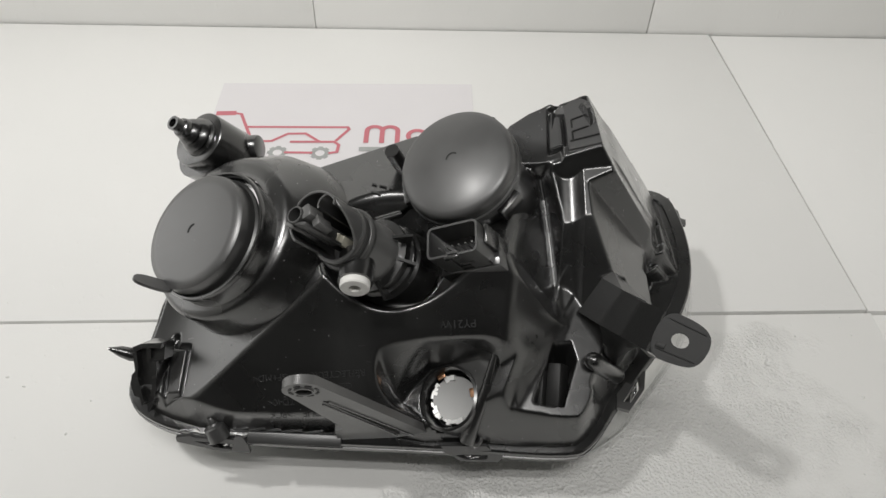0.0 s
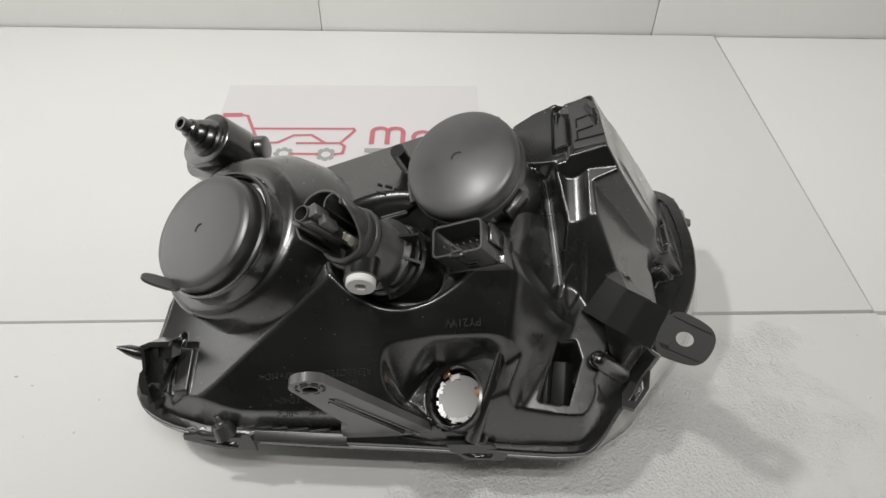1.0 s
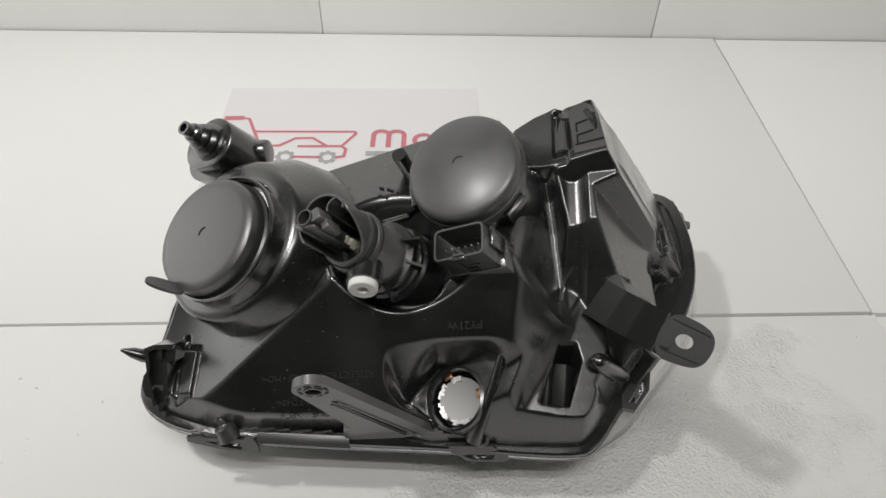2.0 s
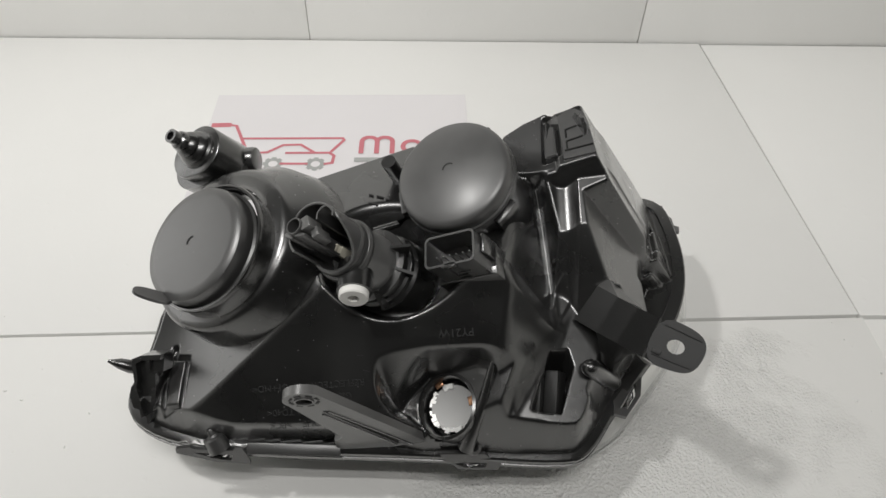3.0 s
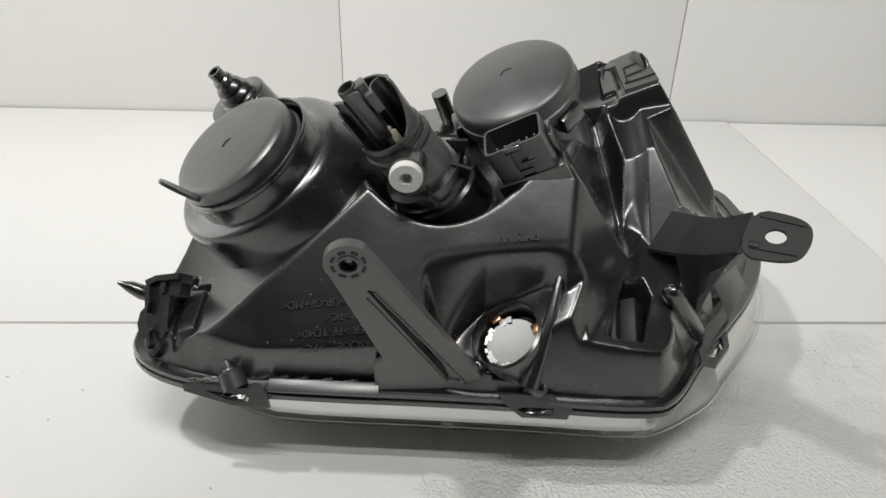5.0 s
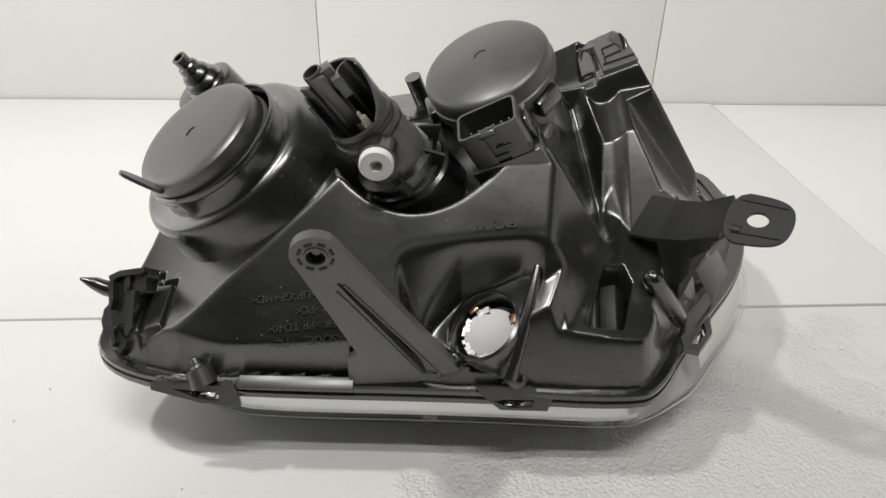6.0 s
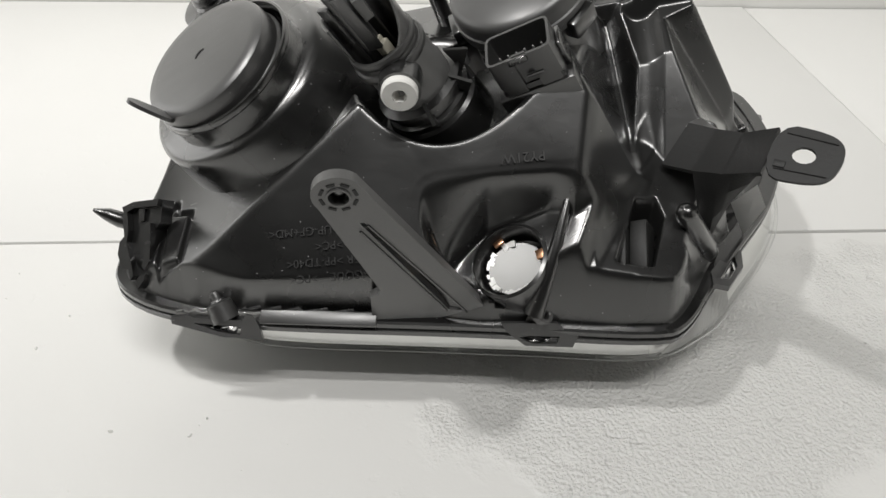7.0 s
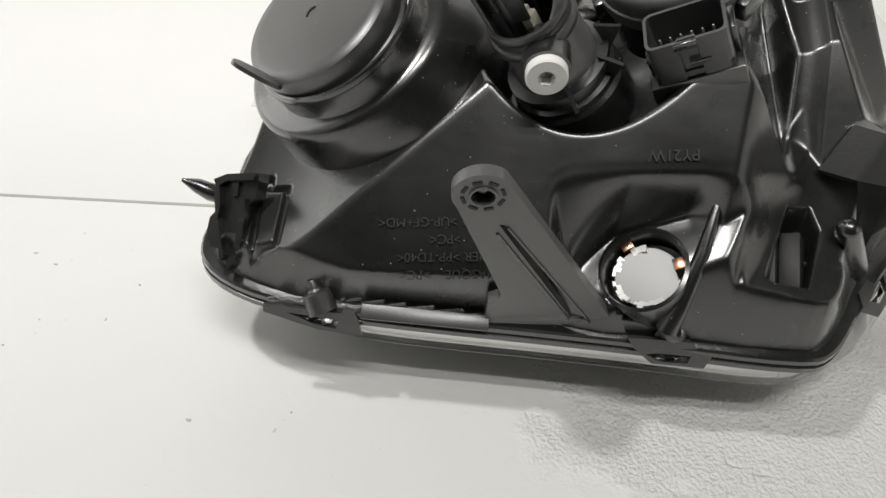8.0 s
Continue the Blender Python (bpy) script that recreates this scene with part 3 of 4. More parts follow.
def adjuster():
    m = axes(at(14, 34, 60), AXIS)
    bm = bmesh.new()
    lathe(bm, m, [(0.031, -0.020), (0.030, 0.004), (0.028, 0.006), (0.028, 0.010), (0.0255, 0.011), (0.0255, 0.016), (0.0275, 0.017), (0.0275, 0.020), (0.0205, 0.021)], 64)
    motor = part("adjuster", bm, black, headlight, "black beam levelling motor with an open socket")
    bm = bmesh.new()
    lathe(bm, m, [(0.0218, 0.0205), (0.0218, 0.030), (0.0208, 0.032), (0.0205, 0.052)], 64)
    part("barrel", bm, arm_grey, motor, "smooth grey-black barrel")
    k = m @ pose(-0.0015, 0.0005, 0)
    bm = bmesh.new()
    lathe(bm, k, [(0.0190, 0.0440), (0.0215, 0.0455), (0.0226, 0.0470), (0.0228, 0.0500), (0.0220, 0.0512), (0.0205, 0.0516), (0.0203, 0.0545), (0.0210, 0.0555), (0.0210, 0.0580), (0.0202, 0.0592), (0.0180, 0.0592), (0.0176, 0.0570), (0.0176, 0.0400)], 72)
    part("socket", bm, mid_grey, motor, "grey nylon socket rim")
    bm = bmesh.new()
    lathe(bm, k, [(0.0, 0.0400), (0.0178, 0.0400), (0.0178, 0.0370)], 48)
    part("socket_floor", bm, rubber, motor)
    # the shroud: a wall that rises from the rim, tall at the back and low in front, with a notch beside its left flap
    corners = [(-150, 0.0585), (-146, 0.0600), (-144, 0.0845), (-170, 0.0855), (168, 0.0850), (160, 0.0835), (158, 0.0740), (140, 0.0740), (138, 0.0860), (120, 0.0868), (90, 0.0868), (62, 0.0862), (40, 0.0850), (22, 0.0825), (5, 0.0760), (-12, 0.0690), (-28, 0.0630), (-45, 0.0590)]
    corners = [(a if a > -140 or n > 3 else a + 360, h) for n, (a, h) in enumerate(corners)]
    path = [(a + (b - a) * q / 4, h + (g - h) * q / 4) for (a, h), (b, g) in zip(corners, corners[1:]) for q in range(4)] + corners[-1:]
    bm = bmesh.new()
    rows = []
    for a, h in path:
        c, d = math.cos(radians(a)), math.sin(radians(a))
        rows.append([bm.verts.new(k @ Vector((r * c, r * d, z))) for r, z in ((0.0196, 0.056), (0.0196, h), (0.0180, h), (0.0180, 0.056))])
    for a, b in zip(rows, rows[1:]):
        for q in range(4):
            bm.faces.new((a[q], b[q], b[(q + 1) % 4], a[(q + 1) % 4]))
    for r in (rows[0], rows[-1]):
        bm.faces.new(r)
    shroud = part("shroud", bm, satin, motor, "tall black shroud round the socket")
    bm = bmesh.new()
    tube(bm, [k @ Vector((0.0188 * math.cos(radians(a)), 0.0188 * math.sin(radians(a)), h)) for a, h in path], 0.0009, 8)
    part("lip", bm, arm_grey, shroud)
    # the open guide tube and the blocks clipped to it
    g = m @ pose(-0.0063, -0.0007, 0)
    bm = bmesh.new()
    lathe(bm, g, [(0.0060, 0.040), (0.0060, 0.0975), (0.0056, 0.0986), (0.0048, 0.0986), (0.0045, 0.0975), (0.0045, 0.070), (0.0, 0.070)], 28)
    part("guide", bm, mid_grey, motor)
    for dx, dy, h, turn, sx, sy, sz in ((0.0075, 0.0010, 0.0900, 20, 0.0070, 0.0085, 0.0150), (0.0115, -0.0040, 0.0850, 20, 0.0055, 0.0070, 0.0140), (-0.0080, -0.0030, 0.0800, 60, 0.0030, 0.0085, 0.0260), (0.0040, -0.0062, 0.0780, -10, 0.0085, 0.0022, 0.0380)):
        bm = bmesh.new()
        box(bm, g @ pose(dx, dy, h, 0, 0, turn), sx, sy, sz, 0.0007)
        part("clip", bm, arm_grey if sx > 0.005 and sy > 0.005 else satin, motor)
    # an inner half pipe along the back wall
    bm = bmesh.new()
    rows = []
    for a in range(-20, 201, 20):
        c, d = math.cos(radians(a)), math.sin(radians(a))
        rows.append([bm.verts.new(m @ Vector((0.0080 + r * c, 0.0095 + r * d, z))) for r, z in ((0.0070, 0.045), (0.0070, 0.0862), (0.0058, 0.0862), (0.0058, 0.045))])
    for a, b in zip(rows, rows[1:]):
        for q in range(4):
            bm.faces.new((a[q], b[q], b[(q + 1) % 4], a[(q + 1) % 4]))
    for r in (rows[0], rows[-1]):
        bm.faces.new(r)
    part("half_pipe", bm, satin, motor)
    bm = bmesh.new()
    box(bm, m @ pose(-0.0016, -0.0030, 0.0520, 0, 0, -25), 0.0095, 0.0070, 0.0150, 0.001)
    box(bm, m @ pose(-0.0016, -0.0030, 0.0603, 0, 0, -25), 0.0032, 0.0075, 0.0030, 0.0005)
    part("terminal", bm, ivory, motor, "small ivory terminal block")
    plug_m = axes(at(18.7, -0.3, 106.0), at(17, 2, 104) - at(14, 34, 98), (1, 0, 0))
    bm = bmesh.new()
    lathe(bm, plug_m, [(0.0125, -0.026), (0.0118, -0.004), (0.0, -0.004)], 32)
    part("plug_barrel", bm, black, motor)
    bm = bmesh.new()
    lathe(bm, plug_m, [(0.0102, -0.008), (0.0102, 0.0), (0.0094, 0.001), (0.0040, 0.001)], 40)
    lathe(bm, plug_m, [(0.0042, 0.0010), (0.0038, -0.004), (0.0, -0.004)], 6)
    part("adjusting_screw", bm, white_plastic, motor, "white plastic adjusting screw with a hex recess")
    for a, h in ((10, 0.020), (-20, 0.012), (-75, 0.012)):
        bm = bmesh.new()
        q = m @ pose(0, 0, 0, 0, 0, a)
        solid(bm, [q @ Vector(p) for p in ((0.024, -0.001, h + 0.012), (0.036, -0.001, h + 0.004), (0.026, -0.001, h - 0.008))], [q @ Vector(p) for p in ((0.024, 0.001, h + 0.012), (0.036, 0.001, h + 0.004), (0.026, 0.001, h - 0.008))])
        part("fin", bm, rubber, motor, smooth=False)


adjuster()


def rear_motor():
    tip = Vector((0.0085, 0.668, 0.2133))
    way = Vector((0.485, 0.37, -0.79)).normalized()
    m = axes(tip, way)
    bm = bmesh.new()
    lathe(bm, m, [(0.0, 0.006), (0.0035, 0.006), (0.0038, 0.0), (0.0058, 0.0), (0.0058, 0.007), (0.0075, 0.008), (0.0085, 0.011), (0.0078, 0.013), (0.0098, 0.0145), (0.0115, 0.0175), (0.0105, 0.0195), (0.0130, 0.021), (0.0148, 0.024), (0.0138, 0.026), (0.0160, 0.0275), (0.0168, 0.0305)], 48)
    motor = part("rear_adjuster", bm, black, headlight, "black cylindrical adjuster with a stepped nozzle")
    bm = bmesh.new()
    egg = [(0.0225 * math.cos(radians(a)), 0.0225 * math.sin(radians(a))) for a in range(-110, 91, 10)] + [(-0.0085 + 0.0195 * math.cos(radians(a)), 0.003 + 0.0195 * math.sin(radians(a))) for a in range(100, 251, 10)]
    loops = [[bm.verts.new(m @ Vector((q * x, q * y, h))) for x, y in egg] for q, h in ((0.5, 0.0295), (0.945, 0.0295), (0.985, 0.0300), (1.0, 0.0312), (1.0, 0.074), (0.80, 0.084), (0.1, 0.085))]
    for a, b in zip(loops, loops[1:]):
        for i in range(len(egg)):
            j = (i + 1) % len(egg)
            bm.faces.new((a[i], a[j], b[j], b[i]))
    part("cylinder", bm, black, motor)
    bm = bmesh.new()
    slab(bm, m, [(-0.0062 + 1.02 * x, 0.0045 + 1.02 * y) for x, y in egg], 0.082, 0.040)
    part("mount", bm, black, motor)
    bm = bmesh.new()
    lathe(bm, m @ pose(0.0185, -0.004, 0.070) @ pose(0, 0, 0, 0, 74, 0), [(0.0, 0.0075), (0.0085, 0.0075), (0.0105, 0.0065), (0.0112, 0.0040), (0.0112, -0.004), (0.008, -0.008)], 32)
    part("foot", bm, black, motor)
    return motor


rear_motor()


def support_arm():
    m = axes((0.136, 0.449, 0.175), (0.05, -1, -0.22))
    outline = [(0.0135 * math.cos(radians(a)), 0.0135 * math.sin(radians(a))) for a in range(48, 228, 12)]
    outline += [(0.0065, -0.054), (0.0155, -0.0785), (0.0145, -0.0830), (0.0095, -0.0865), (0.0095, -0.1180), (0.083, -0.118), (0.0755, -0.098), (0.0584, -0.070)]
    bm = bmesh.new()
    slab(bm, m, outline, -0.006, 0.0, [ring_loop(0, 0, 0.0052, 20), [(0.0085, -0.0195), (0.0110, -0.0195), (0.0640, -0.1015), (0.0555, -0.1015)]])
    arm = part("support_arm", bm, arm_grey, headlight, "grey-black support arm with a round eye")
    bm = bmesh.new()
    lathe(bm, m, [(0.0052, -0.004), (0.0052, 0.001), (0.0062, 0.001), (0.0062, -0.001)], 24)
    part("eye", bm, arm_grey, arm)
    bm = bmesh.new()
    lathe(bm, m, [(0.0, -0.0022), (0.0022, -0.0026), (0.0040, -0.0036), (0.0050, -0.0055)], 24)
    part("screw_head", bm, black, arm, "glossy black screw head in the eye")
    for i in range(8):
        bm = bmesh.new()
        box(bm, m @ pose(0, 0, 0, 0, 0, 45 * i + 20) @ pose(0.0088, 0, 0.0001), 0.0016, 0.0042, 0.0006)
        part("notch", bm, rubber, arm)
    bm = bmesh.new()
    for a, b in (((0.0125, -0.021), (0.0660, -0.1040)), ((0.0085, -0.026), (0.0540, -0.1015))):
        tube(bm, [m @ Vector((*a, 0.0002)), m @ Vector((*b, 0.0002))], 0.0008, 6)
    part("rib", bm, black, arm)


support_arm()


def side_bracket():
    bt, bb = Vector((0.372, 0.511, 0.180)), Vector((0.3585, 0.490, 0.164))
    m = axes((0.379, 0.4905, 0.1745), (-0.40, -0.42, 0.81), bt - bb)
    c, e = m.inverted() @ bt, m.inverted() @ bb
    tab = rounded([(e.x - 0.002, e.y), (c.x + 0.002, c.y), (0.0160, -0.006), (0.0118, -0.0165), (0.002, -0.0195), (-0.0118, -0.0165), (-0.0162, -0.005)], 2)
    bm = bmesh.new()
    slab(bm, m, tab, -0.0025, 0.0, [ring_loop(0, 0, 0.0050, 14, 0.0060)])
    bracket = part("mounting_tab", bm, rubber, headlight, "black mounting tab with a round hole")
    bm = bmesh.new()
    box(bm, m @ pose(-0.008, 0.010, 0.0003), 0.004, 0.006, 0.0012, 0.0003)
    for off in (-0.011, 0.011):
        tube(bm, [m @ Vector((off, 0.012, 0.0002)), m @ Vector((off * 0.9, -0.014, 0.0002))], 0.0004, 6)
    part("rib", bm, rubber, bracket)
    def ruled(bm, top, low, thick, steps=10):
        """A bent sheet between two bent edges of as many corners."""
        def along(pts, t):
            k = min(int(t * (len(pts) - 1)), len(pts) - 2)
            f = t * (len(pts) - 1) - k
            return Vector(pts[k]).lerp(Vector(pts[k + 1]), f)
        rows = []
        for i in range(steps * (len(top) - 1) + 1):
            t = i / (steps * (len(top) - 1))
            a, b = along(top, t), along(low, t)
            rows.append([bm.verts.new(p) for p in (a, a.lerp(b, 0.33), a.lerp(b, 0.66), b, b + thick, a + thick)])
        for a, b in zip(rows, rows[1:]):
            for k in range(6):
                bm.faces.new((a[k], b[k], b[(k + 1) % 6], a[(k + 1) % 6]))
        for r in (rows[0], rows[-1]):
            bm.faces.new(r)

    rt, qt, ct, bt2 = (0.342, 0.562, 0.1545), (0.354, 0.548, 0.1580), (0.364, 0.533, 0.1640), (bt.x, bt.y, bt.z)
    rb, qb, cb, bb2 = (0.325, 0.546, 0.1340), (0.338, 0.529, 0.1400), (0.349, 0.513, 0.1480), (bb.x, bb.y, bb.z)
    bm = bmesh.new()
    ruled(bm, [rt, qt, ct, bt2], [rb, qb, cb, bb2], Vector((0.002, 0.001, -0.003)))
    part("web", bm, rubber, bracket)
    bm = bmesh.new()
    ruled(bm, [qb, cb, bb2], [(0.344, 0.520, 0.118), (0.358, 0.523, 0.092), (0.3690, 0.5325, 0.1130)], Vector((0.001, 0.003, -0.001)))
    part("gusset", bm, rubber, bracket)
    bm = bmesh.new()
    pad = [Vector(p) for p in ((0.3700, 0.5330, 0.1135), (0.3640, 0.4985, 0.1504), (0.3785, 0.5077, 0.1285), (0.3905, 0.5430, 0.0800))]
    solid(bm, pad, [p + Vector((0.001, 0.002, -0.0015)) for p in pad])
    part("pad", bm, frosted, bracket, "pale grey plate", smooth=False)
    bm = bmesh.new()
    solid(bm, [Vector(p) for p in (qt, rt, (0.352, 0.570, 0.154), (0.376, 0.549, 0.143))], [Vector(p) + Vector((0, 0.002, -0.003)) for p in (qt, rt, (0.352, 0.570, 0.154), (0.376, 0.549, 0.143))])
    part("flap", bm, satin, bracket, smooth=False)


side_bracket()


BRACKET = [(0.0003, 0.0199), (0.0092, 0.0226), (0.0200, 0.0225), (0.0290, 0.0240), (0.0270, 0.0122), (0.0230, 0.0088), (0.0225, -0.0069), (0.0170, -0.0172), (0.0123, -0.0217), (0.0081, -0.0172), (0.0070, -0.0119), (0.0010, -0.0110), (-0.0020, -0.0040), (-0.0005, 0.0023), (0.0030, 0.0050), (0.0014, 0.0092)]


def left_bracket():
    m = axes(Vector((-0.006, 0.515, 0.085)) + 0.014 * Vector((-0.2, -0.75, 0.63)), (-0.2, -0.75, 0.63)) @ pose(0, -0.0217, 0) @ Matrix.Diagonal((0.86, 1.20, 1, 1)) @ pose(0, 0.0217, 0)
    bm = bmesh.new()
    slab(bm, m, BRACKET, -0.016, -0.0035)
    br = part("clip_bracket", bm, black, headlight, "black snap bracket with a pointed pin", smooth=False)
    for name, loop, low, high, mat in (
            ("top_wall", [(0.0003, 0.0199), (0.0092, 0.0226), (0.0290, 0.0240), (0.0275, 0.0205), (0.0095, 0.0195), (0.0020, 0.0165)], -0.0068, 0.001, black),
            ("side_wall", [(0.0014, 0.0162), (0.0050, 0.0175), (0.0062, 0.0080), (0.0048, 0.0020), (0.0072, -0.0050), (0.0105, -0.0150), (0.0081, -0.0172), (0.0066, -0.0119), (0.0010, -0.0110), (-0.0020, -0.0040), (-0.0005, 0.0023), (0.0030, 0.0050)], -0.0068, 0.002, black),
            ("lug", [(0.0120, 0.0190), (0.0165, 0.0193), (0.0160, 0.0130), (0.0125, 0.0125)], -0.0068, -0.001, black),
            ("post", [(0.0190, 0.0120), (0.0230, 0.0118), (0.0225, -0.0069), (0.0190, -0.0120), (0.0165, -0.0105), (0.0185, -0.0030)], -0.0068, 0.0015, black),
            ("toe", [(0.0123, -0.0217), (0.0170, -0.0172), (0.0180, -0.0140), (0.0120, -0.0160)], -0.0068, 0.0, black)):
        bm = bmesh.new()
        slab(bm, m, loop, low, high)
        part(name, bm, mat, br, smooth=False)
    bm = bmesh.new()
    tube(bm, [(-0.006, 0.522, 0.103), (-0.012, 0.522, 0.1065), (-0.019, 0.522, 0.1105), (-0.027, 0.522, 0.114)], 0.004, 14, [0.0040, 0.0052, 0.0042, 0.0010])
    part("pin", bm, black, br)


left_bracket()


def latch():
    def on(x, y, up=0.0):
        return Vector((x, y, float(plateau(np.array(x), np.array(y))) + up))

    bm = bmesh.new()
    loop = [(0.3185, 0.6405), (0.3415, 0.6385), (0.3385, 0.668), (0.336, 0.678), (0.330, 0.684), (0.322, 0.684), (0.3165, 0.6815), (0.3095, 0.6835), (0.3100, 0.6800), (0.3170, 0.6740)]
    solid(bm, [on(x, y, 0.0012) for x, y in loop], [on(x, y, -0.006) for x, y in loop])
    lat = part("latch_box", bm, satin, headlight, "black latch box with a ribbed top", smooth=False)
    bm = bmesh.new()
    slab(bm, axes(on(0.3105, 0.664, -0.002), (-0.40, -0.26, 1.0)), [(-0.0046, -0.0160), (0.0046, -0.0145), (0.0046, 0.0140), (-0.0036, 0.0155)], -0.006, 0.0032)
    bmesh.ops.bevel(bm, geom=[e for e in bm.edges if len(e.link_faces) == 2 and e.calc_face_angle() > 0.5], offset=0.0009, segments=2, affect="EDGES")
    part("slide", bm, satin, lat)
    # raised frame of two open fields, and the fin of the hook
    for a, b in (((0.3195, 0.6475), (0.3405, 0.6462)), ((0.3215, 0.6555), (0.3335, 0.6562)), ((0.3215, 0.6665), (0.3300, 0.6672)), ((0.3215, 0.6485), (0.3215, 0.6555)), ((0.3215, 0.6590), (0.3215, 0.6665))):
        bm = bmesh.new()
        tube(bm, [on(*a, 0.0014), on(*b, 0.0014)], 0.0008, 6)
        part("rib", bm, rubber, lat)
    bm = bmesh.new()
    fin = [on(0.3288, 0.6765, 0.001), on(0.3300, 0.6740, 0.0075), on(0.3330, 0.6660, 0.0085), on(0.3352, 0.6590, 0.0040), on(0.3360, 0.6560, 0.0005)]
    side = Vector((0.0013, 0.0004, 0))
    solid(bm, [p + side for p in fin], [p - side for p in fin])
    part("hook", bm, black, lat, smooth=False)
    bm = bmesh.new()
    tube(bm, [on(0.3318, 0.6740, 0.001), on(0.3345, 0.6690, 0.0055), on(0.3372, 0.6620, 0.0035), on(0.3375, 0.6575, 0.0005)], 0.0012, 8)
    part("spring_arm", bm, satin, lat)


latch()


def small_parts():
    bm = bmesh.new()
    tube(bm, [(0.2615, 0.511, 0.1355), (0.2540, 0.489, 0.1155), (0.2455, 0.4735, 0.0920), (0.2415, 0.4690, 0.0780)], 0.0042, 14, [0.0022, 0.0040, 0.0050, 0.0062])
    part("rod", bm, black, headlight)
    bm = bmesh.new()
    tube(bm, [(0.3302, 0.5080, 0.1270), (0.3306, 0.5082, 0.1264), (0.3316, 0.5088, 0.1248), (0.3332, 0.5097, 0.1222), (0.345, 0.516, 0.104), (0.359, 0.5235, 0.083)], 0.007, 24, [0.0005, 0.0032, 0.0054, 0.0066, 0.0072, 0.0074])
    part("screw_tower", bm, black, headlight)
    for place, way, r in (((0.2475, 0.4715, 0.0745), (0.45, -0.35, 0.75), 0.0062), ((0.3605, 0.5240, 0.0815), (-0.15, -0.45, 0.85), 0.0065)):
        bm = bmesh.new()
        lathe(bm, axes(place, way), [(0.0, -0.004), (r * 0.40, -0.004), (r * 0.52, 0.0018), (r * 0.62, 0.0024), (r * 0.92, 0.0022), (r, 0.0012), (r * 1.05, -0.012)], 28)
        part("screw_boss", bm, satin, headlight)
    m = axes((0.0545, 0.4775, 0.0715), (-0.40, 0.50, 0.76))
    bm = bmesh.new()
    lathe(bm, m, [(0.0, 0.0075), (0.0040, 0.0075), (0.0048, 0.0062), (0.0070, 0.0058), (0.0080, 0.0050), (0.0086, -0.006)], 32)
    boss = part("screw_boss", bm, satin, headlight, "black screw boss with a small pin")
    bm = bmesh.new()
    lathe(bm, m, [(0.0, 0.0125), (0.0024, 0.0125), (0.0030, 0.0115), (0.0032, 0.0050)], 16)
    box(bm, m @ pose(0, 0, 0.0085, 0, 0, 20), 0.0080, 0.0022, 0.0040, 0.0005)
    part("pin", bm, mid_grey, boss)
    bm = bmesh.new()
    box(bm, pose(0.113, 0.4720, 0.0708, 34, 0, -1.8), 0.070, 0.0085, 0.0030, 0.0007)
    part("strip", bm, satin, headlight, "narrow glossy strip along the rim")
    bm = bmesh.new()
    tube(bm, [(0.1818, 0.6439, 0.2076), (0.190, 0.650, 0.185), (0.195, 0.655, 0.17)], 0.006, 16)
    part("rear_boss", bm, black, headlight)
    bm = bmesh.new()
    tube(bm, [(0.196, 0.640, 0.190), (0.203, 0.612, 0.186), (0.190, 0.598, 0.184), (0.172, 0.590, 0.184)], 0.003, 10)
    part("rib", bm, black, headlight)
    for place, tall in (((0.2985, 0.4985, 0.1000), 0.0055), ((0.3085, 0.5010, 0.1020), 0.011)):
        bm = bmesh.new()
        box(bm, axes(place, (-0.55, -0.35, 0.75), (0.35, 0.93, 0.05)), 0.032, tall, 0.016, 0.0015)
        part("fin", bm, rubber, headlight)
    # bulb opening
    m = axes(HOLE, HOLE_N)
    bm = bmesh.new()
    lathe(bm, m, [(0.0262, -0.030), (0.0250, -0.003), (0.0245, 0.001), (0.0225, 0.002), (0.0215, -0.001), (0.0212, -0.016), (0.0170, -0.018), (0.0, -0.018)], 64)
    ring = part("bulb_socket", bm, black, headlight, "open black bulb socket ring")
    torn = random.Random(3)
    for i in range(22):
        a, b = radians(88 + 9.6 * i), radians(88 + 9.6 * (i + 1))
        if i in (3, 4, 9, 15):
            continue
        bm = bmesh.new()
        r0, r1, h = 0.0150 + torn.uniform(-0.0006, 0.0008), 0.0178 + torn.uniform(-0.0006, 0.0014), -0.0085 + torn.uniform(-0.0012, 0.0012)
        ring_of = [m @ Vector((r * math.cos(t), r * math.sin(t), h + 0.35 * (r - 0.016))) for r, t in ((r0, a), (r1, a), (r1, b), (r0, b))]
        solid(bm, ring_of, [p - 0.003 * HOLE_N for p in ring_of])
        part("reflector_tooth", bm, bright_metal, ring, "torn bright chrome tooth", smooth=False)
    bm = bmesh.new()
    lathe(bm, axes(Vector(HOLE) - 0.012 * HOLE_N, (-0.32, -0.38, 0.87)), [(0.0, 0.0), (0.011, 0.0002), (0.0175, 0.0008)], 48)
    part("reflector_bowl", bm, dull_chrome, ring, "satin silver reflector seen through the opening")
    for place in ((0.221, 0.511, 0.099), (0.245, 0.493, 0.105)):
        bm = bmesh.new()
        way = Vector(place) - Vector(HOLE)
        box(bm, axes(Vector(place) - 0.0015 * HOLE_N, HOLE_N, way), 0.0058, 0.0066, 0.0014, 0.0003)
        part("contact", bm, copper, ring, "copper contact lug")
    bm = bmesh.new()
    glue = random.Random(8)
    tube(bm, [(x, 0.4790 - 0.06 * (x - 0.03) + glue.uniform(-0.0012, 0.0012), rim_z(x, 0.476) + 0.0048) for x in [0.026 + 0.004 * i for i in range(20)]], 0.001, 6, [glue.uniform(0.0006, 0.0024) for _ in range(20)])
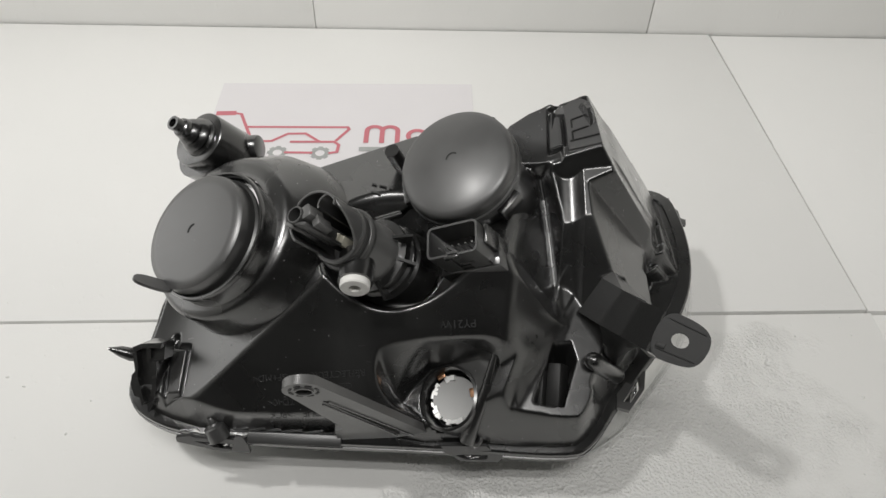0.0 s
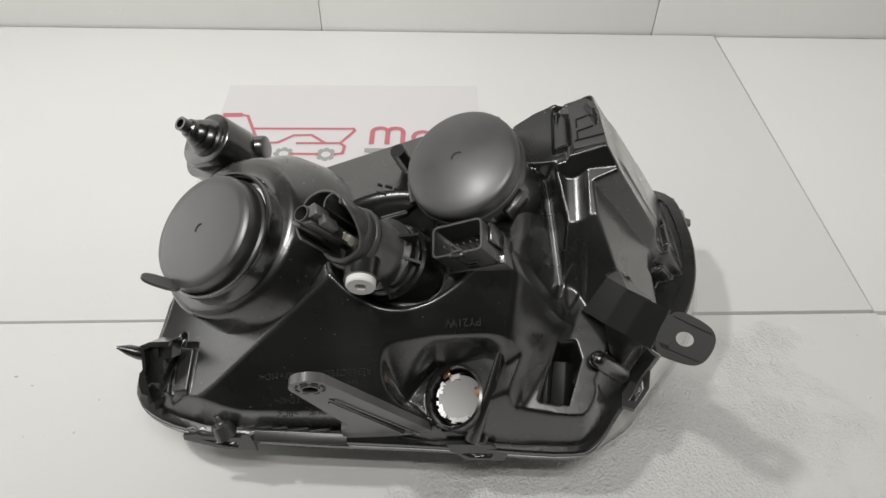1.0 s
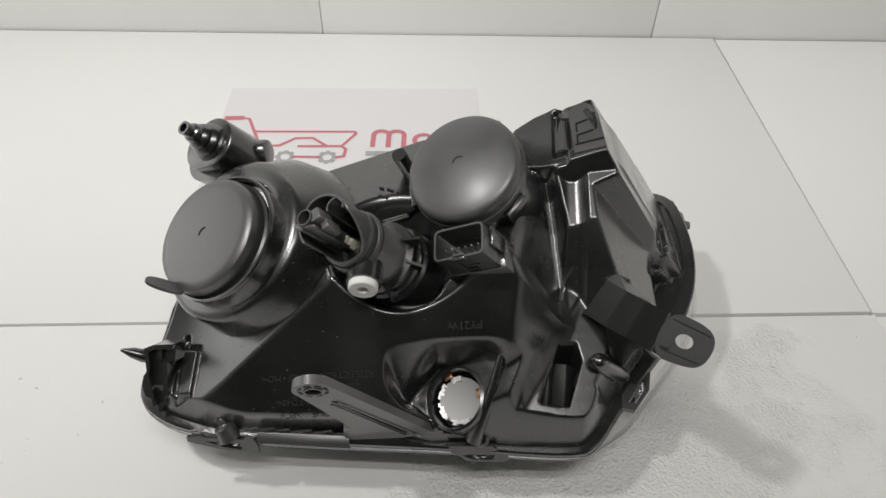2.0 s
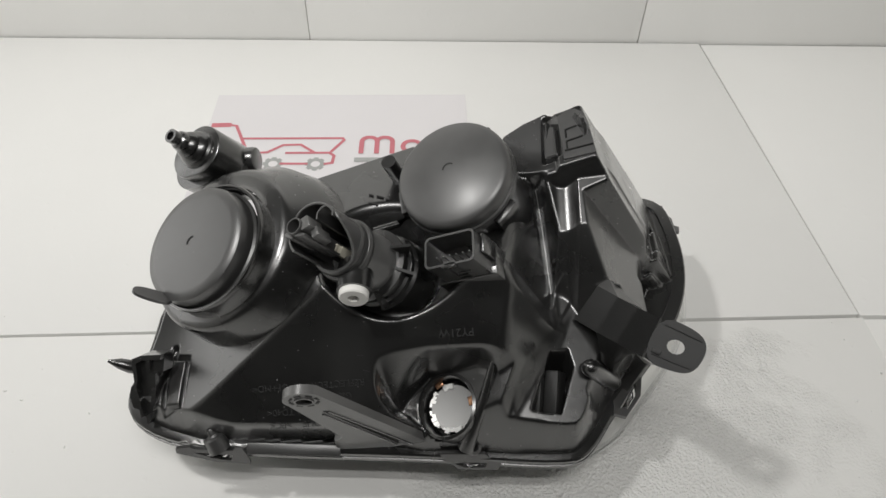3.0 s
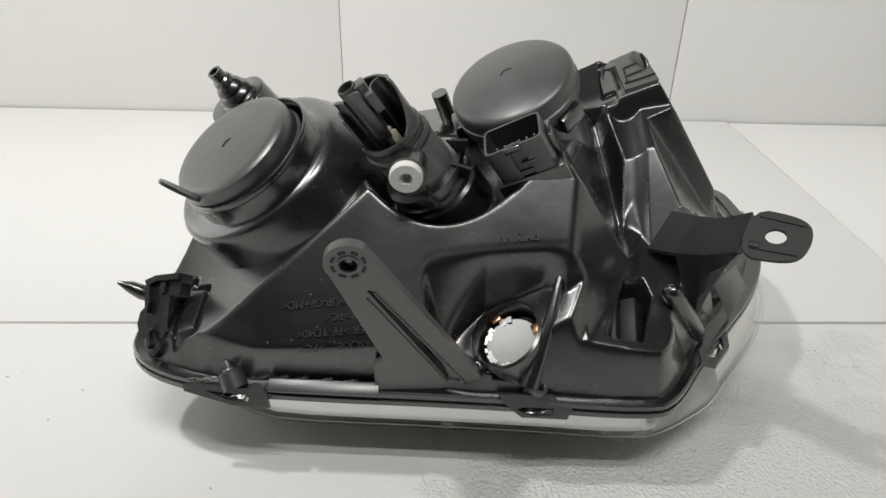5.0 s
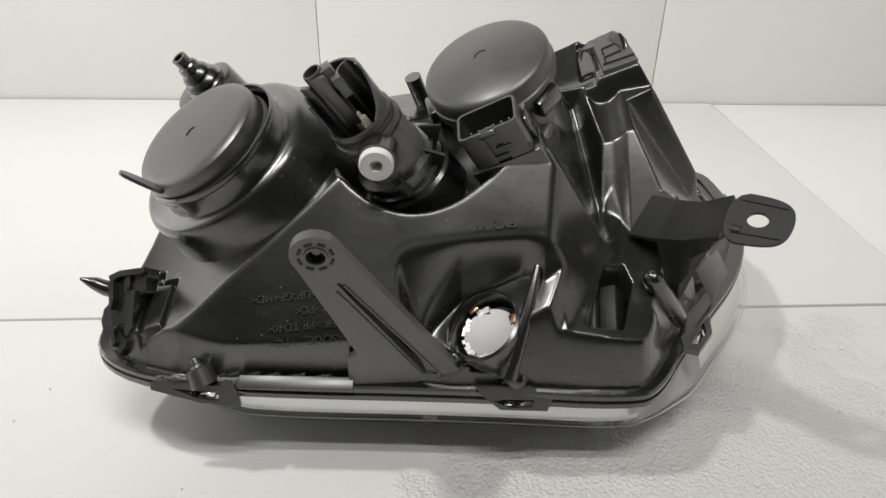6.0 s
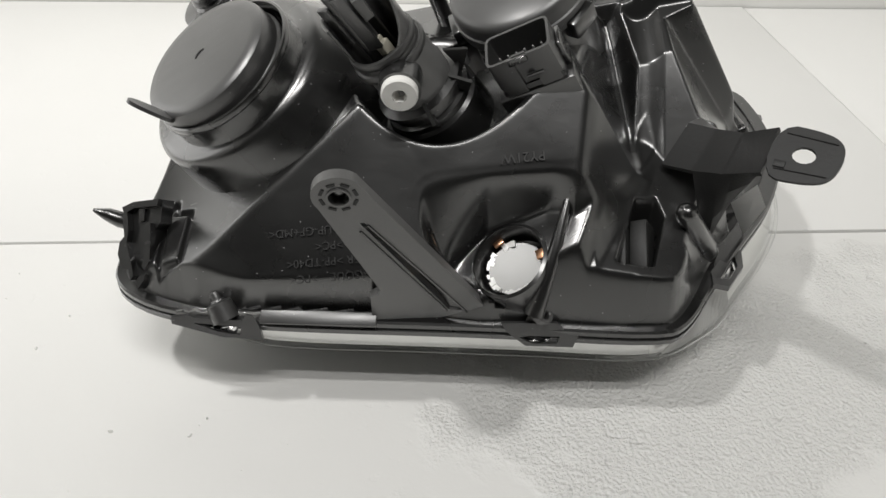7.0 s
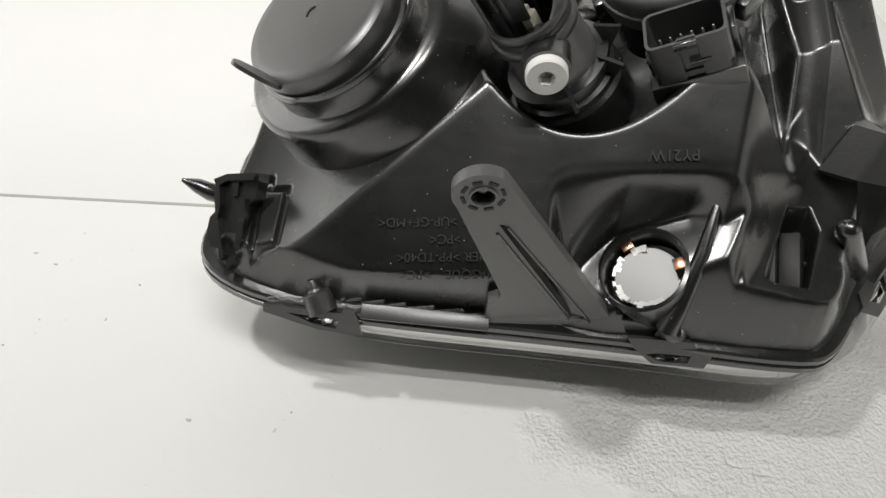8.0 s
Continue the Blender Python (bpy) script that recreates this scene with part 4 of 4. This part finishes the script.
    part("sealant", bm, sealant, headlight, "pale bead of sealant")
    # clips on the rim: open loops on a sloping flap
    flap = lambda y, z: axes((0, y, z), (0, -0.95, 0.31))
    level = pose(0, 0, 0.0755)
    for m, loop, hole, low in (
            (flap(0.4722, 0.0672), [(0.0243, 0.0030), (0.0244, -0.0012), (0.0539, -0.0101), (0.0784, -0.0121), (0.0767, -0.0032), (0.0735, 0.0045), (0.069, 0.0045), (0.067, 0.0010), (0.0385, 0.0026), (0.035, 0.0045)],
             [(0.0660, -0.0034), (0.0643, -0.0090), (0.0518, -0.0066), (0.0370, -0.0006)], -0.003),
            (flap(0.4652, 0.0672), [(0.2220, 0.0050), (0.2260, -0.0010), (0.2373, -0.0100), (0.2660, -0.0110), (0.2690, -0.0037), (0.2600, 0.0010), (0.2560, 0.0050)],
             [(0.2335, -0.0045), (0.2410, -0.0085), (0.2565, -0.0086), (0.2580, -0.0039), (0.2393, -0.0033)], -0.003),
            (level, [(0.3600, 0.5105), (0.3585, 0.4990), (0.3675, 0.4960), (0.3825, 0.5152), (0.3869, 0.5324), (0.3785, 0.5330)],
             [(0.3640, 0.5040), (0.3695, 0.5030), (0.3790, 0.5160), (0.3805, 0.5270)], -0.004)):
        bm = bmesh.new()
        slab(bm, m, loop, low, 0.0, [hole])
        c = part("rim_clip", bm, satin, headlight, smooth=False)
        bm = bmesh.new()
        mid = Vector((sum(p[0] for p in hole) / len(hole), sum(p[1] for p in hole) / len(hole)))
        inner = [mid + 0.8 * (Vector(p) - mid) for p in hole]
        bottom = [bm.verts.new(m @ Vector((*p, low * 0.9))) for p in inner]
        for k, v in enumerate(bottom):
            a = bm.verts.new(m @ Vector((*(mid + (Vector(inner[k]) - mid) * 0.4), 0.0004 + 0.0010 * (k % 2))))
            b = bottom[(k + 1) % len(bottom)]
            bm.faces.new((v, b, a))
        bm.faces.new(bottom)
        part("spring", bm, chrome, c, "crumpled bright metal spring", smooth=False)
    bm = bmesh.new()
    slab(bm, pose(0, 0, 0.0905), [(0.436, 0.720), (0.4435, 0.722), (0.4455, 0.708), (0.4485, 0.704), (0.4485, 0.694), (0.4530, 0.692), (0.4515, 0.685), (0.4420, 0.686)], -0.003, 0.0, [[(0.4410, 0.7085), (0.4435, 0.7085), (0.4460, 0.6960), (0.4430, 0.6960)]])
    part("rim_clip", bm, satin, headlight, smooth=False)


small_parts()


def lettering(text, place, across, up, size, name="raised_lettering"):
    data = bpy.data.curves.new(name, "FONT")
    data.body, data.size, data.extrude = text, size, 0.00025
    tmp = new("tmp", data)
    me = bpy.data.meshes.new_from_object(tmp)
    bpy.data.objects.remove(tmp)
    across, up = Vector(across).normalized(), Vector(up).normalized()
    m = axes(place, across.cross(up), across)
    me.transform(m)
    me.materials.clear()
    me.materials.append(letter)
    ob = new(name, me)
    ob.parent = headlight
    ob.matrix_parent_inverse = Matrix.Translation(-ROOT)
    return ob


def on_panel(x, y):
    return (x, y, 0.099 + 0.12 * (x - 0.144) + 1.17 * (y - 0.475) + 0.0006)


PANEL_X, PANEL_UP = (-1, 0, -0.12), (0, -1, -1.17)
for text, x, y in (("MASQUE    >PC<", 0.1490, 0.4785), ("BOITTIER >PP-TD40<", 0.1600, 0.4845), ("GLACE    >PC<", 0.1580, 0.4905), ("REFLECTEUR >UP-GF+MD<", 0.1675, 0.4965)):
    lettering(text, on_panel(x, y), PANEL_X, PANEL_UP, 0.0069)
lettering("PY21W", on_panel(0.2455, 0.5170), PANEL_X, PANEL_UP, 0.0082)

bm = bmesh.new()
for x, y, w in ((0.168, 0.632, 0.004), (0.175, 0.630, 0.006), (0.181, 0.627, 0.003), (0.170, 0.622, 0.008)):
    box(bm, pose(x, y, 0.1832, 0, 0, -20), w, 0.0012, 0.0008)
part("raised_mark", bm, letter, headlight)

# ---- crumbs of foam on the floor ----
crumb_rng = random.Random(5)
bm = bmesh.new()
for _ in range(150):
    x, y, r = crumb_rng.uniform(-0.25, 0.66), crumb_rng.uniform(0.26, 0.66), 0.0004 + 0.0013 * crumb_rng.random() ** 2
    if inside(np.array([x]), np.array([y]), RIM)[0] > -0.012:
        continue
    m = pose(x, y, r * 0.25, crumb_rng.uniform(0, 90), crumb_rng.uniform(0, 90), crumb_rng.uniform(0, 180)) @ Matrix.Diagonal((1.6, 1.0, 0.7, 1))
    bmesh.ops.create_icosphere(bm, subdivisions=1, radius=r, matrix=m)
tagged(new("foam_crumbs", mesh_from("foam_crumbs", bm, foam, False)), "small white foam crumbs scattered on the floor", "crumbs", kind="stuff")

# ---- the printed sheet ----
bm = bmesh.new()
slab(bm, Matrix.Identity(4), [(-0.070, 0.78), (0.266, 0.785), (0.265, 1.046), (-0.073, 1.040)], 0.0002, 0.0008)
sheet = tagged(new("printed_sheet", mesh_from("printed_sheet", bm, paper, False)), "pale printed sheet with a red cart emblem on the foam floor", "sheet")


def stroke(name, points, r, mat):
    bm = bmesh.new()
    level = 0.0011 + 0.00006 * len(sheet.children)
    line = [Vector(p) for p in points]
    rows = []
    for i, p in enumerate(line):
        before = (p - line[i - 1]).normalized() if i else (line[1] - p).normalized()
        after = (line[i + 1] - p).normalized() if i + 1 < len(line) else before
        mid = (before + after).normalized()
        side = Vector((-mid.y, mid.x)) * r / max(0.5, mid.dot(before))
        end = mid * r * 0.6 * ((i + 1 == len(line)) - (i == 0))
        rows.append([bm.verts.new((*(p + end + side), level)), bm.verts.new((*(p + end - side), level))])
    for a, b in zip(rows, rows[1:]):
        bm.faces.new((a[0], a[1], b[1], b[0]))
    ob = new(name, mesh_from(name, bm, mat, False))
    ob.parent = sheet
    return ob


stroke("emblem_line", [(-0.066, 0.971), (-0.046, 0.972)], 0.0045, red_ink)
stroke("emblem_line", [(-0.046, 0.972), (-0.036, 0.970), (-0.012, 0.913)], 0.002, red_ink)
stroke("emblem_line", [(-0.025, 0.943), (0.104, 0.945), (0.106, 0.941), (0.092, 0.918)], 0.002, red_ink)
stroke("emblem_line", [(-0.004, 0.914), (0.012, 0.915), (0.030, 0.930), (0.052, 0.931), (0.070, 0.916)], 0.002, red_ink)
stroke("emblem_line", [(0.036, 0.914), (0.090, 0.915), (0.096, 0.909), (0.095, 0.895), (0.086, 0.893)], 0.002, red_ink)
stroke("emblem_line", [(0.032, 0.893), (0.064, 0.893)], 0.002, red_ink)
for cx in (0.0225, 0.0745):
    bm = bmesh.new()
    gear = [(cx + r * math.cos(radians(a)), 0.893 + r * math.sin(radians(a))) for k in range(8) for a, r in ((45 * k - 12, 0.0128), (45 * k + 12, 0.0128), (45 * k + 16, 0.0108), (45 * k + 29, 0.0108))]
    slab(bm, Matrix.Identity(4), gear, 0.0009, 0.0011, [ring_loop(cx, 0.893, 0.0058, 20)])
    ob = new("emblem_wheel", mesh_from("emblem_wheel", bm, grey_ink, False))
    ob.parent = sheet
# the start of the printed word, as plain bent bars and an open ring
for x0, x1 in ((0.1290, 0.1485), (0.1485, 0.1680)):
    mid, half = (x0 + x1) / 2, (x1 - x0) / 2
    bend = [(mid - half * math.cos(radians(a)), 0.9385 + 0.0085 * math.sin(radians(a))) for a in range(0, 181, 20)]
    stroke("emblem_bar", [(x0, 0.9155)] + bend + [(x1, 0.9155)], 0.0031, red_ink)
stroke("emblem_bar", [(0.1930 + 0.0115 * math.cos(radians(a)), 0.9285 + 0.0115 * math.sin(radians(a))) for a in range(0, 321, 20)], 0.0030, red_ink)
stroke("emblem_bar", [(0.124, 0.901), (0.250, 0.903)], 0.004, grey_ink)
